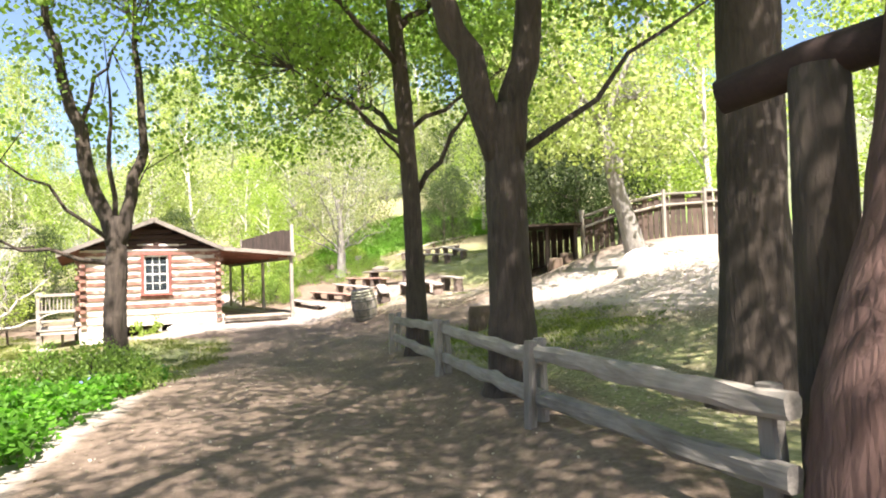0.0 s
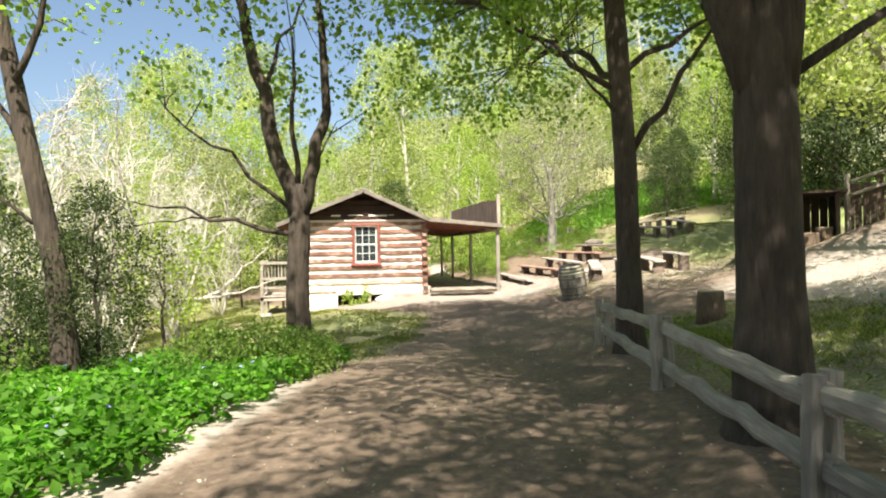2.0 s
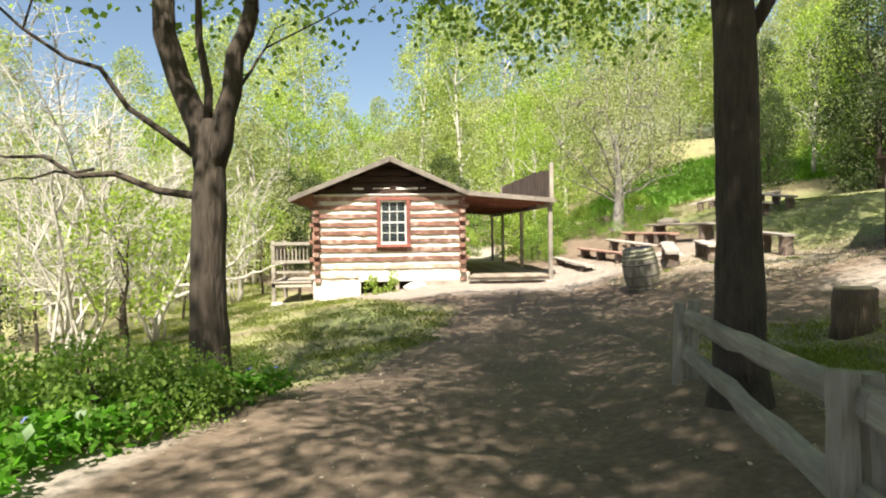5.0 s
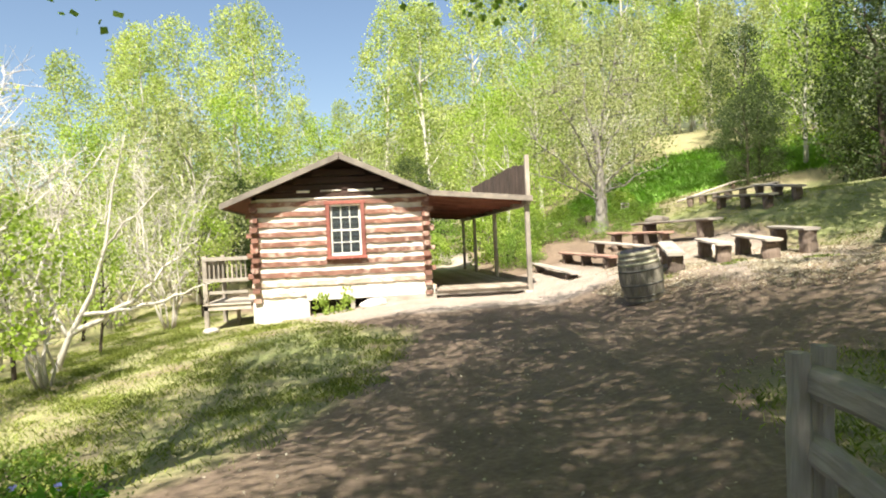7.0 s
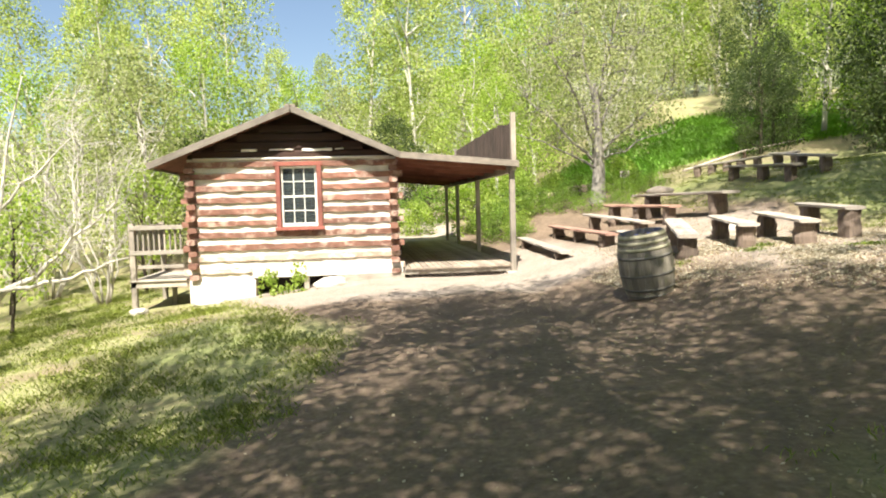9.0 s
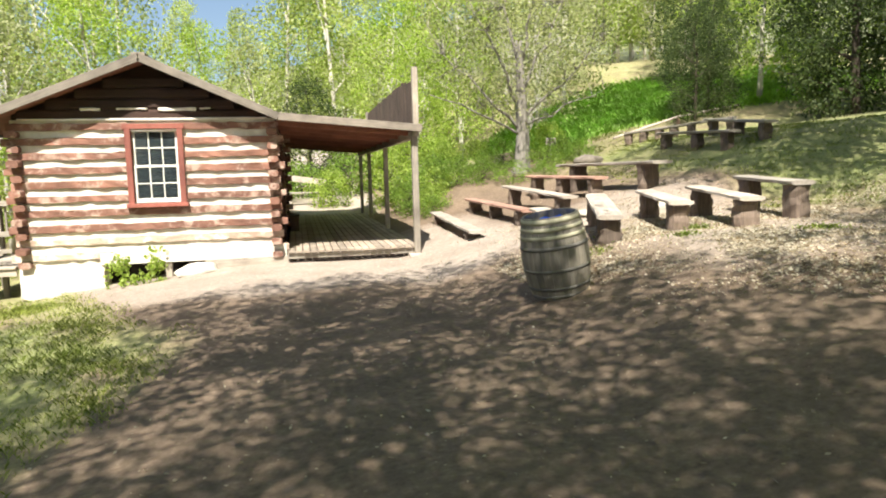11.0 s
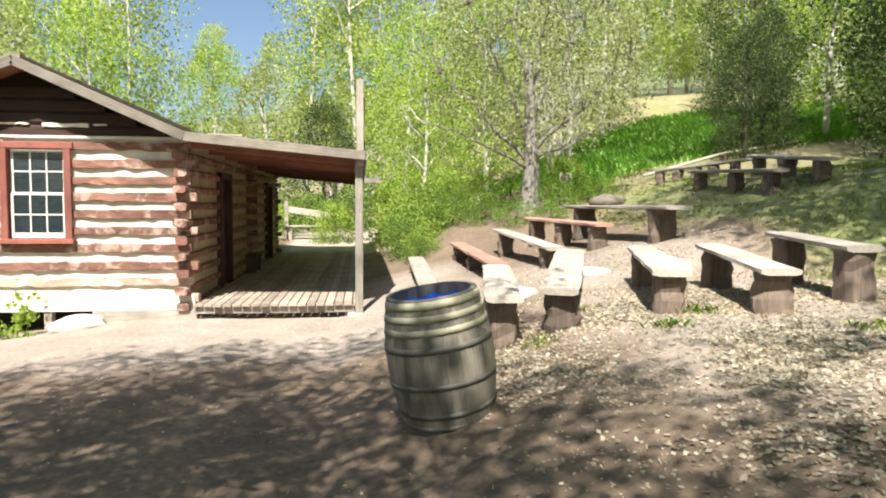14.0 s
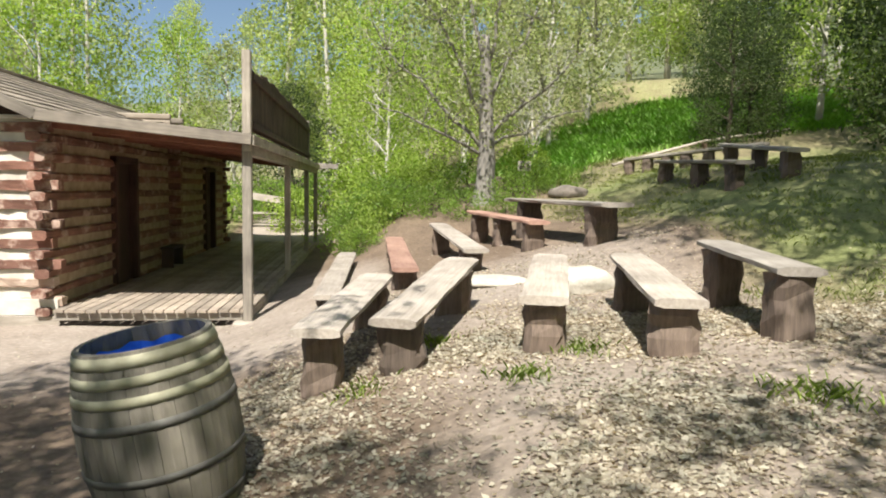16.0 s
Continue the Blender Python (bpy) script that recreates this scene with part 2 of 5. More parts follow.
# shapes
def thing(name, at=(0, 0, 0), label="", category="", group="", kind=""):
    ob = new(name)
    ob.location = at
    ob.empty_display_size = 0.2
    return tagged(ob, label, category, group, kind)


def mesh_data(name, verts, faces, mat, smooth=False):
    me = bpy.data.meshes.new(name)
    me.from_pydata([tuple(v) for v in verts], [], [tuple(f) for f in faces])
    me.materials.append(mat)
    if smooth:
        me.polygons.foreach_set("use_smooth", [True] * len(me.polygons))
    me.update()
    return me


def part(name, shape, mat, parent, label="", smooth=False, m=None, kind=""):
    """One mesh object under a thing or part. shape: (verts, faces) or finished mesh data."""
    me = shape if isinstance(shape, bpy.types.Mesh) else mesh_data(name, shape[0], shape[1], mat, smooth)
    ob = new(name, me)
    ob.parent = parent
    if m is not None:
        ob.matrix_basis = m
    if label:
        ob["label"] = label
    if kind:
        ob["kind"] = kind
    return ob


def join(shapes):
    vs, fs = [], []
    for v, f in shapes:
        k = len(vs)
        vs += [tuple(p) for p in v]
        fs += [tuple(i + k for i in q) for q in f]
    return vs, fs


def moved(shape, m):
    return [tuple(m @ Vector(v)) for v in shape[0]], shape[1]


def block(x0, x1, y0, y1, z0, z1, c=0.006):
    """A box with chamfered long edges: an octagon drawn out along its longest side."""
    d = (x1 - x0, y1 - y0, z1 - z0)
    k = max(range(3), key=lambda i: d[i])
    i, j = (k + 1) % 3, (k + 2) % 3
    lo, hi = (x0, y0, z0), (x1, y1, z1)
    c = min(c, d[i] * 0.4, d[j] * 0.4)
    ring = [(lo[i] + c, lo[j]), (hi[i] - c, lo[j]), (hi[i], lo[j] + c), (hi[i], hi[j] - c), (hi[i] - c, hi[j]), (lo[i] + c, hi[j]), (lo[i], hi[j] - c), (lo[i], lo[j] + c)]
    vs = []
    for e in (lo[k], hi[k]):
        for a, b in ring:
            p = [0, 0, 0]
            p[k], p[i], p[j] = e, a, b
            vs.append(tuple(p))
    fs = [(q, (q + 1) % 8, 8 + (q + 1) % 8, 8 + q) for q in range(8)] + [tuple(range(7, -1, -1)), tuple(range(8, 16))]
    return vs, fs


def tube(points, radii, sides=8, wobble=0.0, rng=None, squash=1.0):
    """A closed tube through points, with a radius at each."""
    pts = [Vector(p) for p in points]
    vs, fs = [], []
    up = Vector((0.13, 0.31, 0.94)).normalized()
    if abs((pts[-1] - pts[0]).normalized().dot(up)) > 0.9:
        up = Vector((1, 0.1, 0)).normalized()
    for k, p in enumerate(pts):
        d = (pts[min(k + 1, len(pts) - 1)] - pts[max(k - 1, 0)]).normalized()
        a = d.cross(up).normalized()
        b = d.cross(a).normalized()
        for s in range(sides):
            t = 2 * math.pi * s / sides
            r = radii[k] * (1 + (rng.uniform(-wobble, wobble) if rng else 0))
            vs.append(p + a * (math.cos(t) * r) + b * (math.sin(t) * r * squash))
    for k in range(len(pts) - 1):
        for s in range(sides):
            q = (s + 1) % sides
            fs.append((k * sides + s, k * sides + q, (k + 1) * sides + q, (k + 1) * sides + s))
    fs.append(tuple(range(sides - 1, -1, -1)))
    fs.append(tuple(range((len(pts) - 1) * sides, len(pts) * sides)))
    return vs, fs


def rough_bar(length, w, h, rng, sections=9, wave=0.12, flat=0.28, edge=0.34):
    """A hewn bar along x, centred, with uneven faces; flat and edge: half the flat part of its sides and of its top."""
    vs, fs = [], []
    for k in range(sections):
        x = -length / 2 + length * k / (sections - 1)
        cy, cz = rng.uniform(-wave, wave) * w * 0.35, rng.uniform(-wave, wave) * h * 0.35
        for a, b in ((-.5, -flat), (-edge, -.5), (edge, -.5), (.5, -flat), (.5, flat), (edge, .5), (-edge, .5), (-.5, flat)):
            vs.append((x, cy + a * w * (1 + rng.uniform(-wave, wave)), cz + b * h * (1 + rng.uniform(-wave, wave))))
    for k in range(sections - 1):
        for s in range(8):
            q = (s + 1) % 8
            fs.append((k * 8 + s, (k + 1) * 8 + s, (k + 1) * 8 + q, k * 8 + q))
    fs.append(tuple(range(8)))
    fs.append(tuple(range((sections - 1) * 8 + 7, (sections - 1) * 8 - 1, -1)))
    return vs, fs


def boulder(rx, ry, rz, rng, bumps=0.25):
    bm = bmesh.new()
    bmesh.ops.create_icosphere(bm, subdivisions=3, radius=1)
    off = Vector((rng.uniform(0, 50), rng.uniform(0, 50), rng.uniform(0, 50)))
    for v in bm.verts:
        n = noise.noise(v.co * 1.3 + off) * bumps + noise.noise(v.co * 3.1 + off) * bumps * 0.4
        v.co = Vector((v.co.x * rx, v.co.y * ry, v.co.z * rz)) * (1 + n)
    shape = ([tuple(v.co) for v in bm.verts], [tuple(v.index for v in f.verts) for f in bm.faces])
    bm.free()
    return shape


def leaves(name, centres, length, width, mat, rng, flat=0.0, spread=0.35):
    """Many small folded leaves in one mesh. centres: array n x 3; flat pulls the blades level."""
    n = len(centres)
    u = rng.normal(size=(n, 3))
    u[:, 2] *= (1 - flat)
    u /= np.linalg.norm(u, axis=1)[:, None]
    w = rng.normal(size=(n, 3))
    w[:, 2] *= (1 - flat)
    v = np.cross(u, w)
    if flat > 0:
        v = np.cross(u, np.array([0, 0, 1.0]) + 0.5 * w)
    v /= np.linalg.norm(v, axis=1)[:, None] + 1e-9
    s = rng.uniform(1 - spread, 1 + spread, size=(n, 1))
    a, b = u * length * s / 2, v * width * s / 2
    co = np.stack([centres - a, centres + b - a * 0.15, centres + a, centres - b - a * 0.15], 1).reshape(-1, 3)
    me = bpy.data.meshes.new(name)
    me.vertices.add(4 * n)
    me.vertices.foreach_set("co", co.ravel())
    me.loops.add(4 * n)
    me.loops.foreach_set("vertex_index", np.arange(4 * n))
    me.polygons.add(n)
    me.polygons.foreach_set("loop_start", np.arange(0, 4 * n, 4))
    me.materials.append(mat)
    me.update(calc_edges=True)
    return me


def clump_points(rng, centres, per, radius):
    c = np.repeat(centres, per, axis=0)
    d = rng.normal(size=c.shape)
    d /= np.linalg.norm(d, axis=1)[:, None]
    return c + d * (radius * rng.uniform(0.15, 1.0, size=(len(c), 1)) ** 0.6)


def ellipsoid_points(rng, n, centre, radii, shell=0.55):
    d = rng.normal(size=(n, 3))
    d /= np.linalg.norm(d, axis=1)[:, None]
    r = rng.uniform(shell ** 3, 1.0, size=(n, 1)) ** (1 / 3)
    return np.array(centre) + d * r * np.array(radii)


def step(a, b, x):
    u = min(1.0, max(0.0, (x - a) / (b - a)))
    return u * u * (3 - 2 * u)


def fence_x(y):
    return 0.39 + 0.245 * (y - 6.4)


def ground_z(x, y):
    """Height of the ground: level path, bank behind the fence, seats rising to one side, hollow on the other, hills far off."""
    z = -0.08 + 0.17 * (1 - step(10, 16, y))
    z -= 0.2 * step(13, 18, y) * (1 - step(20.5, 25, y)) * (1 - step(0.5, 3.5, x))
    z += step(19, 22, y) * (1 - step(25.5, 28, y)) * (0.07 * step(4.9, 6.2, x) - 0.2 * min(max(0.0, x - 7.2), 3.8))
    z += 0.11 * min(0.0, x - 1) * step(12, 20, y) * (1 - 0.75 * step(30, 45, y))
    if x < -5:
        z += 0.06 * max(x + 5, -12)
    z += 0.26 * (min(max(0.0, x - 4.3), 8.7) + 0.4 * min(max(0.0, x - 13), 15)) * step(14, 21, y)
    z += 0.1 * min(max(0.0, x - 10.5), 3) * step(14, 21, y)
    z -= 0.1 * step(25.5, 28, y) * (1 - step(33, 36, y)) * step(6.5, 8.5, x) * (1 - step(11, 13, x))
    z += 0.16 * min(max(0.0, y - 32.5), 5) * step(5.6, 7.4, x) * (1 - step(10, 12, x)) * (1 - step(40, 46, y))
    d = x - fence_x(y)
    bank = max(0.0, 0.19 + 0.25 * d) if d < 0 else 0.19 + 0.02 * min(d, 2.2) + 0.27 * min(max(0.0, d - 2.2), 5) + 0.1 * min(max(0.0, d - 7.2), 5)
    z += bank * (1 - step(14, 21, y)) * step(-14, -2, y)
    z += 0.2 * min(max(0.0, y - 35), 22) * step(7, 20, x)
    z += 0.12 * min(max(0.0, y - 41), 6) * (1 - step(8, 12, x))
    r = math.hypot(x - 2, y - 20)
    z += 46 * step(45, 240, r) * (0.75 + 0.25 * math.sin(1.7 * math.atan2(y - 20, x - 2) + 0.6)) * step(-60, 80, y + 0.55 * x)
    z += 0.08 * max(0.0, min(y - 50, 40)) * step(-40, 10, x)
    z += 0.035 * noise.noise(Vector((x * 0.7, y * 0.7, 0))) + 0.014 * noise.noise(Vector((x * 3.1, y * 3.1, 5)))
    return z


# ground: one sheet to the horizon
def axis(lo, hi, fine, reach):
    core = list(np.arange(lo, hi + fine / 2, fine))
    out, s, v = [], fine, hi
    while v < reach:
        s *= 1.16
        v += s
        out.append(v)
    low, s, v = [], fine, lo
    while v > -reach:
        s *= 1.16
        v -= s
        low.append(v)
    return low[::-1] + core + out


def cabin_clear(x, y):
    return -4.6 < x < 5.2 and 28.6 < y < 42.5


def path_edge(y):
    """Left edge of the trodden path."""
    return -3.75 + 0.32 * (y - 8) if y < 14 else min(1.0, -1.85 + 0.4 * (y - 14), 1.0 - 0.45 * (y - 23))


def cover(x, y):
    """How much sand, grass, lush grass and scrub lies at a place."""
    n = noise.noise(Vector((x * 0.45, y * 0.45, 3))) * 0.5
    left = path_edge(y) - x
    sand = 0.75 * step(-0.5, 0.0, left) * (1 - step(0.25, 0.7, left)) * (1 - step(11, 15, y))
    sand = max(sand, 0.62 * step(24.0, 26.5, y + n) * (1 - step(31, 36, y)) * step(-2.5, 0.8, x + 0.8 * (y - 26)) * (1 - step(6.2, 7.6, x)))
    sand = max(sand, 0.58 * step(19, 22, y) * step(5.5, 7.5, x) * (1 - step(28, 32, y)) * (1 - step(9.5, 12, x)))
    sand = max(sand, 0.8 * step(4.6, 6.6, x + n - 0.2 * (y - 12)) * step(7, 10, y) * (1 - step(17, 21, y)))
    sand = max(sand, 0.7 * step(1.5, 2.2, x) * (1 - step(5.0, 6.0, x)) * step(40, 42, y))
    sand = max(sand, 0.85 * step(19, 21.5, x + n) * step(47.5, 49.5, y) * (1 - step(58, 62, y)) * (1 - step(29, 32, x)))
    grass = 0.85 * step(-0.3, 0.9, left + n) * step(13, 17, y) + 0.8 * step(0.6, 1.6, left) * (1 - step(13, 17, y))
    right = x - fence_x(y)
    grass = max(grass, 0.85 * step(0.1, 1.2, right + n) * (1 - step(15, 18, y)) * (1 - 0.75 * step(4.6, 6.6, x + n - 0.2 * (y - 12))))
    grass = max(grass, 0.62 * step(9.2, 11.5, x + 2 * n) * step(22, 25, y))
    grass = max(grass, 0.75 * step(38, 44, y) * (1 - step(1.2, 2.0, x) * (1 - step(5.2, 6.2, x))))
    lush = 0.95 * step(38.2, 40.0, y + n) * step(10.2, 12.0, x) * (1 - step(47, 51, y))
    lush = max(lush, 0.42 * step(9.8, 11.6, x + n) * step(21, 24, y) * (1 - step(35, 38, y)))
    lush = max(lush, 0.37 * step(0.3, 1.5, left + 2 * n) * step(14, 17, y) * (1 - step(25, 27, y)) * step(-4.5, -2, x))
    scrub = step(48, 75, math.hypot(x - 2, y - 22))
    return sand, grass, lush, scrub


def build_ground():
    xs, ys = axis(-9, 15, 0.16, 1600), axis(0, 40, 0.16, 1600)
    verts = [(x, y, ground_z(x, y)) for y in ys for x in xs]
    nx = len(xs)
    faces = [(j * nx + i, j * nx + i + 1, (j + 1) * nx + i + 1, (j + 1) * nx + i) for j in range(len(ys) - 1) for i in range(nx - 1)]
    me = mesh_data("ground", verts, faces, M_GROUND, True)
    layers = list(zip(*[cover(x, y) for x, y, z in verts]))
    for key, values in zip(("sand", "grass", "lush", "scrub"), layers):
        me.attributes.new(key, 'FLOAT', 'POINT').data.foreach_set("value", values)
    return tagged(new("ground", me), "brown dirt path with dry grass and leaf litter", "ground", kind="structure")


build_ground()


# log cabin: front wall faces -y, porch along its +x side
XL, XR, YF, YB = -3.0, 1.84, 29.2, 41.2
Z0, COURSE, NLOG = 0.12, 0.275, 10
ZT = Z0 + COURSE * NLOG
WIN = (-0.92, 0.0, 1.24, 2.68)
DOORS = ((31.75, 32.8), (38.5, 39.55))
LOG_H = 0.128
cabin = thing("log_cabin", (0, 0, 0), "red-brown squared log cabin with white chinking and covered porch", "cabin")


def courses():
    rng = random.Random(4)
    zc = [Z0 + COURSE * (k + 0.5) for k in range(NLOG)]
    for k, z in enumerate(zc):
        ext = 0.16 if k % 2 == 0 else 0.06
        # front
        spans = [(XL - ext, XR + ext)]
        if WIN[2] - 0.12 < z < WIN[3] + 0.12:
            spans = [(XL - ext, WIN[0] - 0.02), (WIN[1] + 0.02, XR + ext)]
        for a, b in spans:
            h = LOG_H * rng.uniform(0.88, 1.12)
            part("log", rough_bar(b - a, 0.17, h, rng, max(6, int((b - a) * 7)), 0.17, 0.42, 0.47), M_LOG_PALE if k < 2 else M_LOG, cabin, "bleached pale log" if k < 2 else "", m=pose((a + b) / 2, YF + 0.07, z + rng.uniform(-.012, .012)))
        part("log", rough_bar(XR - XL + 2 * ext, 0.2, LOG_H, rng, 9), M_LOG, cabin, m=pose((XL + XR) / 2, YB - 0.07, z))
        # sides, half a course lower at the corners
        zs = z - COURSE * 0.5
        ext = 0.22 if k % 2 else 0.12
        part("log", rough_bar(YB - YF + 2 * ext, 0.2, LOG_H, rng, 15), M_LOG, cabin, m=pose(XL + 0.07, (YF + YB) / 2, zs, 0, 0, 90))
        cuts = [YF - ext]
        for d0, d1 in DOORS:
            if zs < 2.36:
                cuts += [d0 - 0.02, d1 + 0.02]
        cuts.append(YB + ext)
        for a, b in zip(cuts[::2], cuts[1::2]):
            part("log", rough_bar(b - a, 0.2, LOG_H * rng.uniform(0.9, 1.1), rng, max(5, int((b - a) * 3))), M_LOG, cabin, m=pose(XR - 0.07, (a + b) / 2, zs, 0, 0, 90))
        # ends of an inner cross wall
        part("log_end", rough_bar(0.34, 0.17, 0.15, rng, 4), M_LOG, cabin, m=pose(XR + 0.06, 35.3, z))


courses()
chink = [block(XL, WIN[0], YF + 0.035, YF + 0.14, Z0 - 0.05, ZT), block(WIN[1], XR, YF + 0.035, YF + 0.14, Z0 - 0.05, ZT),
         block(WIN[0], WIN[1], YF + 0.035, YF + 0.14, Z0 - 0.05, WIN[2]), block(WIN[0], WIN[1], YF + 0.035, YF + 0.14, WIN[3], ZT)]
for piece in chink:
    part("wall", piece, M_CHINK, cabin, "white lime chinking")
part("wall", block(XL, XR, YB - 0.14, YB - 0.035, Z0 - 0.05, ZT), M_CHINK, cabin)
part("wall", block(XL + 0.035, XL + 0.14, YF + 0.14, YB - 0.14, Z0 - 0.1, ZT), M_CHINK_SHADE, cabin)
side = []
edge = YF + 0.14
for d0, d1 in DOORS:
    side.append(block(XR - 0.14, XR - 0.035, edge, d0, Z0 - 0.1, ZT))
    side.append(block(XR - 0.14, XR - 0.035, d0, d1, 2.35, ZT))
    edge = d1
side.append(block(XR - 0.14, XR - 0.035, edge, YB - 0.14, Z0 - 0.1, ZT))
for piece in side:
    part("wall", piece, M_CHINK_SHADE, cabin)
part("floor_boards", block(XL + 0.14, XR - 0.14, YF + 0.14, YB - 0.14, Z0 - 0.05, Z0), M_DARK, cabin)
part("inner_ceiling", block(XL + 0.14, XR - 0.14, YF + 0.14, YB - 0.14, ZT - 0.02, ZT + 0.02), M_DARK, cabin)

# gable and roof
APEX_X, APEX_Z, ROOF_Y0, ROOF_Y1 = -0.55, 4.02, 28.72, 41.8
EAVE_L, EAVE_R = (-3.72, 2.76), (1.92, 2.92)


def roof_z(x):
    e = EAVE_L if x < APEX_X else EAVE_R
    return APEX_Z + (e[1] - APEX_Z) * (x - APEX_X) / (e[0] - APEX_X)


def gable():
    rng = random.Random(8)
    for y in (YF + 0.1, YB - 0.1):
        z = ZT + 0.09
        while z < APEX_Z - 0.25:
            a = APEX_X + (EAVE_L[0] - APEX_X) * (APEX_Z - 0.14 - z) / (APEX_Z - EAVE_L[1])
            b = APEX_X + (EAVE_R[0] - APEX_X) * (APEX_Z - 0.14 - z) / (APEX_Z - EAVE_R[1])
            a, b = max(a, XL), min(b, XR)
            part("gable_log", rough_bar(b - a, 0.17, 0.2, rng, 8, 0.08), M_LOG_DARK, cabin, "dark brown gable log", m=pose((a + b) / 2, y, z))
            z += 0.205
        vs = [(XL, y + 0.03, ZT), (XR, y + 0.03, ZT), (XR, y + 0.03, roof_z(XR) - 0.08), (APEX_X, y + 0.03, APEX_Z - 0.08), (XL, y + 0.03, roof_z(XL) - 0.08)]
        vs += [(x, q + 0.05, z2) for x, q, z2 in vs]
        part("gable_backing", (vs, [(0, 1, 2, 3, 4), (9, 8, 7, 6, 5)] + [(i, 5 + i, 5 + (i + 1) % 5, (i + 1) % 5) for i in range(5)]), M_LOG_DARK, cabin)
    for a, b, z, h in ((-2.85, 1.7, ZT + 0.0, 0.045), (-1.75, -1.4, ZT + 0.19, 0.05), (-0.35, 0.35, ZT + 0.185, 0.055), (0.42, 0.62, ZT + 0.2, 0.03), (-1.1, -0.55, ZT + 0.2, 0.03)):
        part("chink_strip", rough_bar(b - a, 0.05, h, rng, 7, 0.3), M_CHINK, cabin, "remnant of white chinking", m=pose((a + b) / 2, YF + 0.005, z))


gable()


def slope_slab(x0, z0, x1, z1, y0, y1, t0, t1):
    vs = [(x0, y0, z0 + t0), (x1, y0, z1 + t0), (x1, y0, z1 + t1), (x0, y0, z0 + t1)]
    vs += [(x, y1, z) for x, y, z in vs]
    return vs, [(0, 1, 2, 3), (7, 6, 5, 4), (0, 4, 5, 1), (1, 5, 6, 2), (2, 6, 7, 3), (3, 7, 4, 0)]


def roofing():
    rng = random.Random(5)
    PORCH = (4.74, 2.66)
    for (x0, z0), (x1, z1), n in (((APEX_X, APEX_Z), EAVE_L, 12), ((APEX_X, APEX_Z), EAVE_R, 10), (EAVE_R, PORCH, 11)):
        part("roof", slope_slab(x0, z0, x1, z1, ROOF_Y0 + 0.04, ROOF_Y1, -0.07, 0.0), M_SOFFIT, cabin, "reddish boarded roof underside")
        for k in range(n):
            a, b = k / n, min(1.0, (k + 1) / n + 0.03)
            lift = 0.012
            vs = []
            cols = 27
            for c in range(cols + 1):
                y = ROOF_Y0 - 0.02 + (ROOF_Y1 - ROOF_Y0 + 0.04) * c / cols
                j = rng.uniform(-0.012, 0.012)
                vs += [(x0 + (x1 - x0) * a, y, z0 + (z1 - z0) * a + 0.004), (x0 + (x1 - x0) * (b + j), y, z0 + (z1 - z0) * (b + j) + lift + 0.016 + rng.uniform(0, .008)),
                       (x0 + (x1 - x0) * (b + j), y, z0 + (z1 - z0) * (b + j) + 0.001)]
            fs = []
            for c in range(cols):
                o, q = 3 * c, 3 * c + 3
                fs += [(o, o + 1, q + 1, q), (o + 1, o + 2, q + 2, q + 1)]
            part("shingle_course", (vs, fs), M_SHINGLE, cabin)
        # rake boards front and back
        for y in (ROOF_Y0, ROOF_Y1):
            L = math.hypot(x1 - x0, z1 - z0)
            part("rake_board", block(-L / 2, L / 2, -0.022, 0.022, -0.075, 0.075), M_RAKE, cabin, "grey weathered rake board",
                 m=pose((x0 + x1) / 2, y, (z0 + z1) / 2 - 0.055, 0, -math.degrees(math.atan2(z1 - z0, x1 - x0)), 0))
    part("ridge_cap", block(APEX_X - 0.12, APEX_X + 0.12, ROOF_Y0, ROOF_Y1, APEX_Z - 0.02, APEX_Z + 0.035), M_SHINGLE, cabin)
    part("eave_board", block(PORCH[0], PORCH[0] + 0.03, ROOF_Y0 + 0.03, ROOF_Y1, PORCH[1] - 0.13, PORCH[1] + 0.01), M_GREY_WOOD, cabin)
    part("eave_board", block(EAVE_L[0] - 0.03, EAVE_L[0], ROOF_Y0 + 0.03, ROOF_Y1, EAVE_L[1] - 0.12, EAVE_L[1] + 0.01), M_GREY_WOOD, cabin)
    for k in range(9):
        y = 29.3 + k * 1.5
        L = math.hypot(PORCH[0] - EAVE_R[0], PORCH[1] - EAVE_R[1])
        part("rafter", block(-L / 2, L / 2, -0.03, 0.03, -0.06, 0.06), M_SOFFIT, cabin, m=pose((PORCH[0] + EAVE_R[0]) / 2 - 0.05, y, (PORCH[1] + EAVE_R[1]) / 2 - 0.13, 0, -math.degrees(math.atan2(PORCH[1] - EAVE_R[1], PORCH[0] - EAVE_R[0])), 0))
    # porch beam, posts and false front
    part("porch_beam", block(4.56, 4.70, 29.0, 41.6, 2.40, 2.55), M_GREY_WOOD, cabin)
    part("beam_end", block(4.2, 5.35, 41.45, 41.6, 2.55, 2.72), M_GREY_X, cabin)
    for y, w in ((28.98, 0.065), (33.8, 0.06), (38.2, 0.06), (41.4, 0.06)):
        part("porch_post", block(4.64 - w, 4.64 + w, y - w, y + w, -0.06 if y < 30 else 0.18, 2.55 if y > 30 else 2.62, 0.012), M_GREY_Z, cabin, "grey weathered porch post")
    part("post_foot", block(4.45, 4.84, 28.8, 29.18, -0.14, 0.02, 0.03), M_GREY_X, cabin)
    part("sign_post", block(4.60, 4.72, 28.80, 28.93, 2.45, 3.83, 0.012), M_GREY_Z, cabin, "split grey top post")
    part("sign_post", block(4.60, 4.70, 38.35, 38.45, 2.45, 3.78, 0.012), M_GREY_Z, cabin)
    y = 28.95
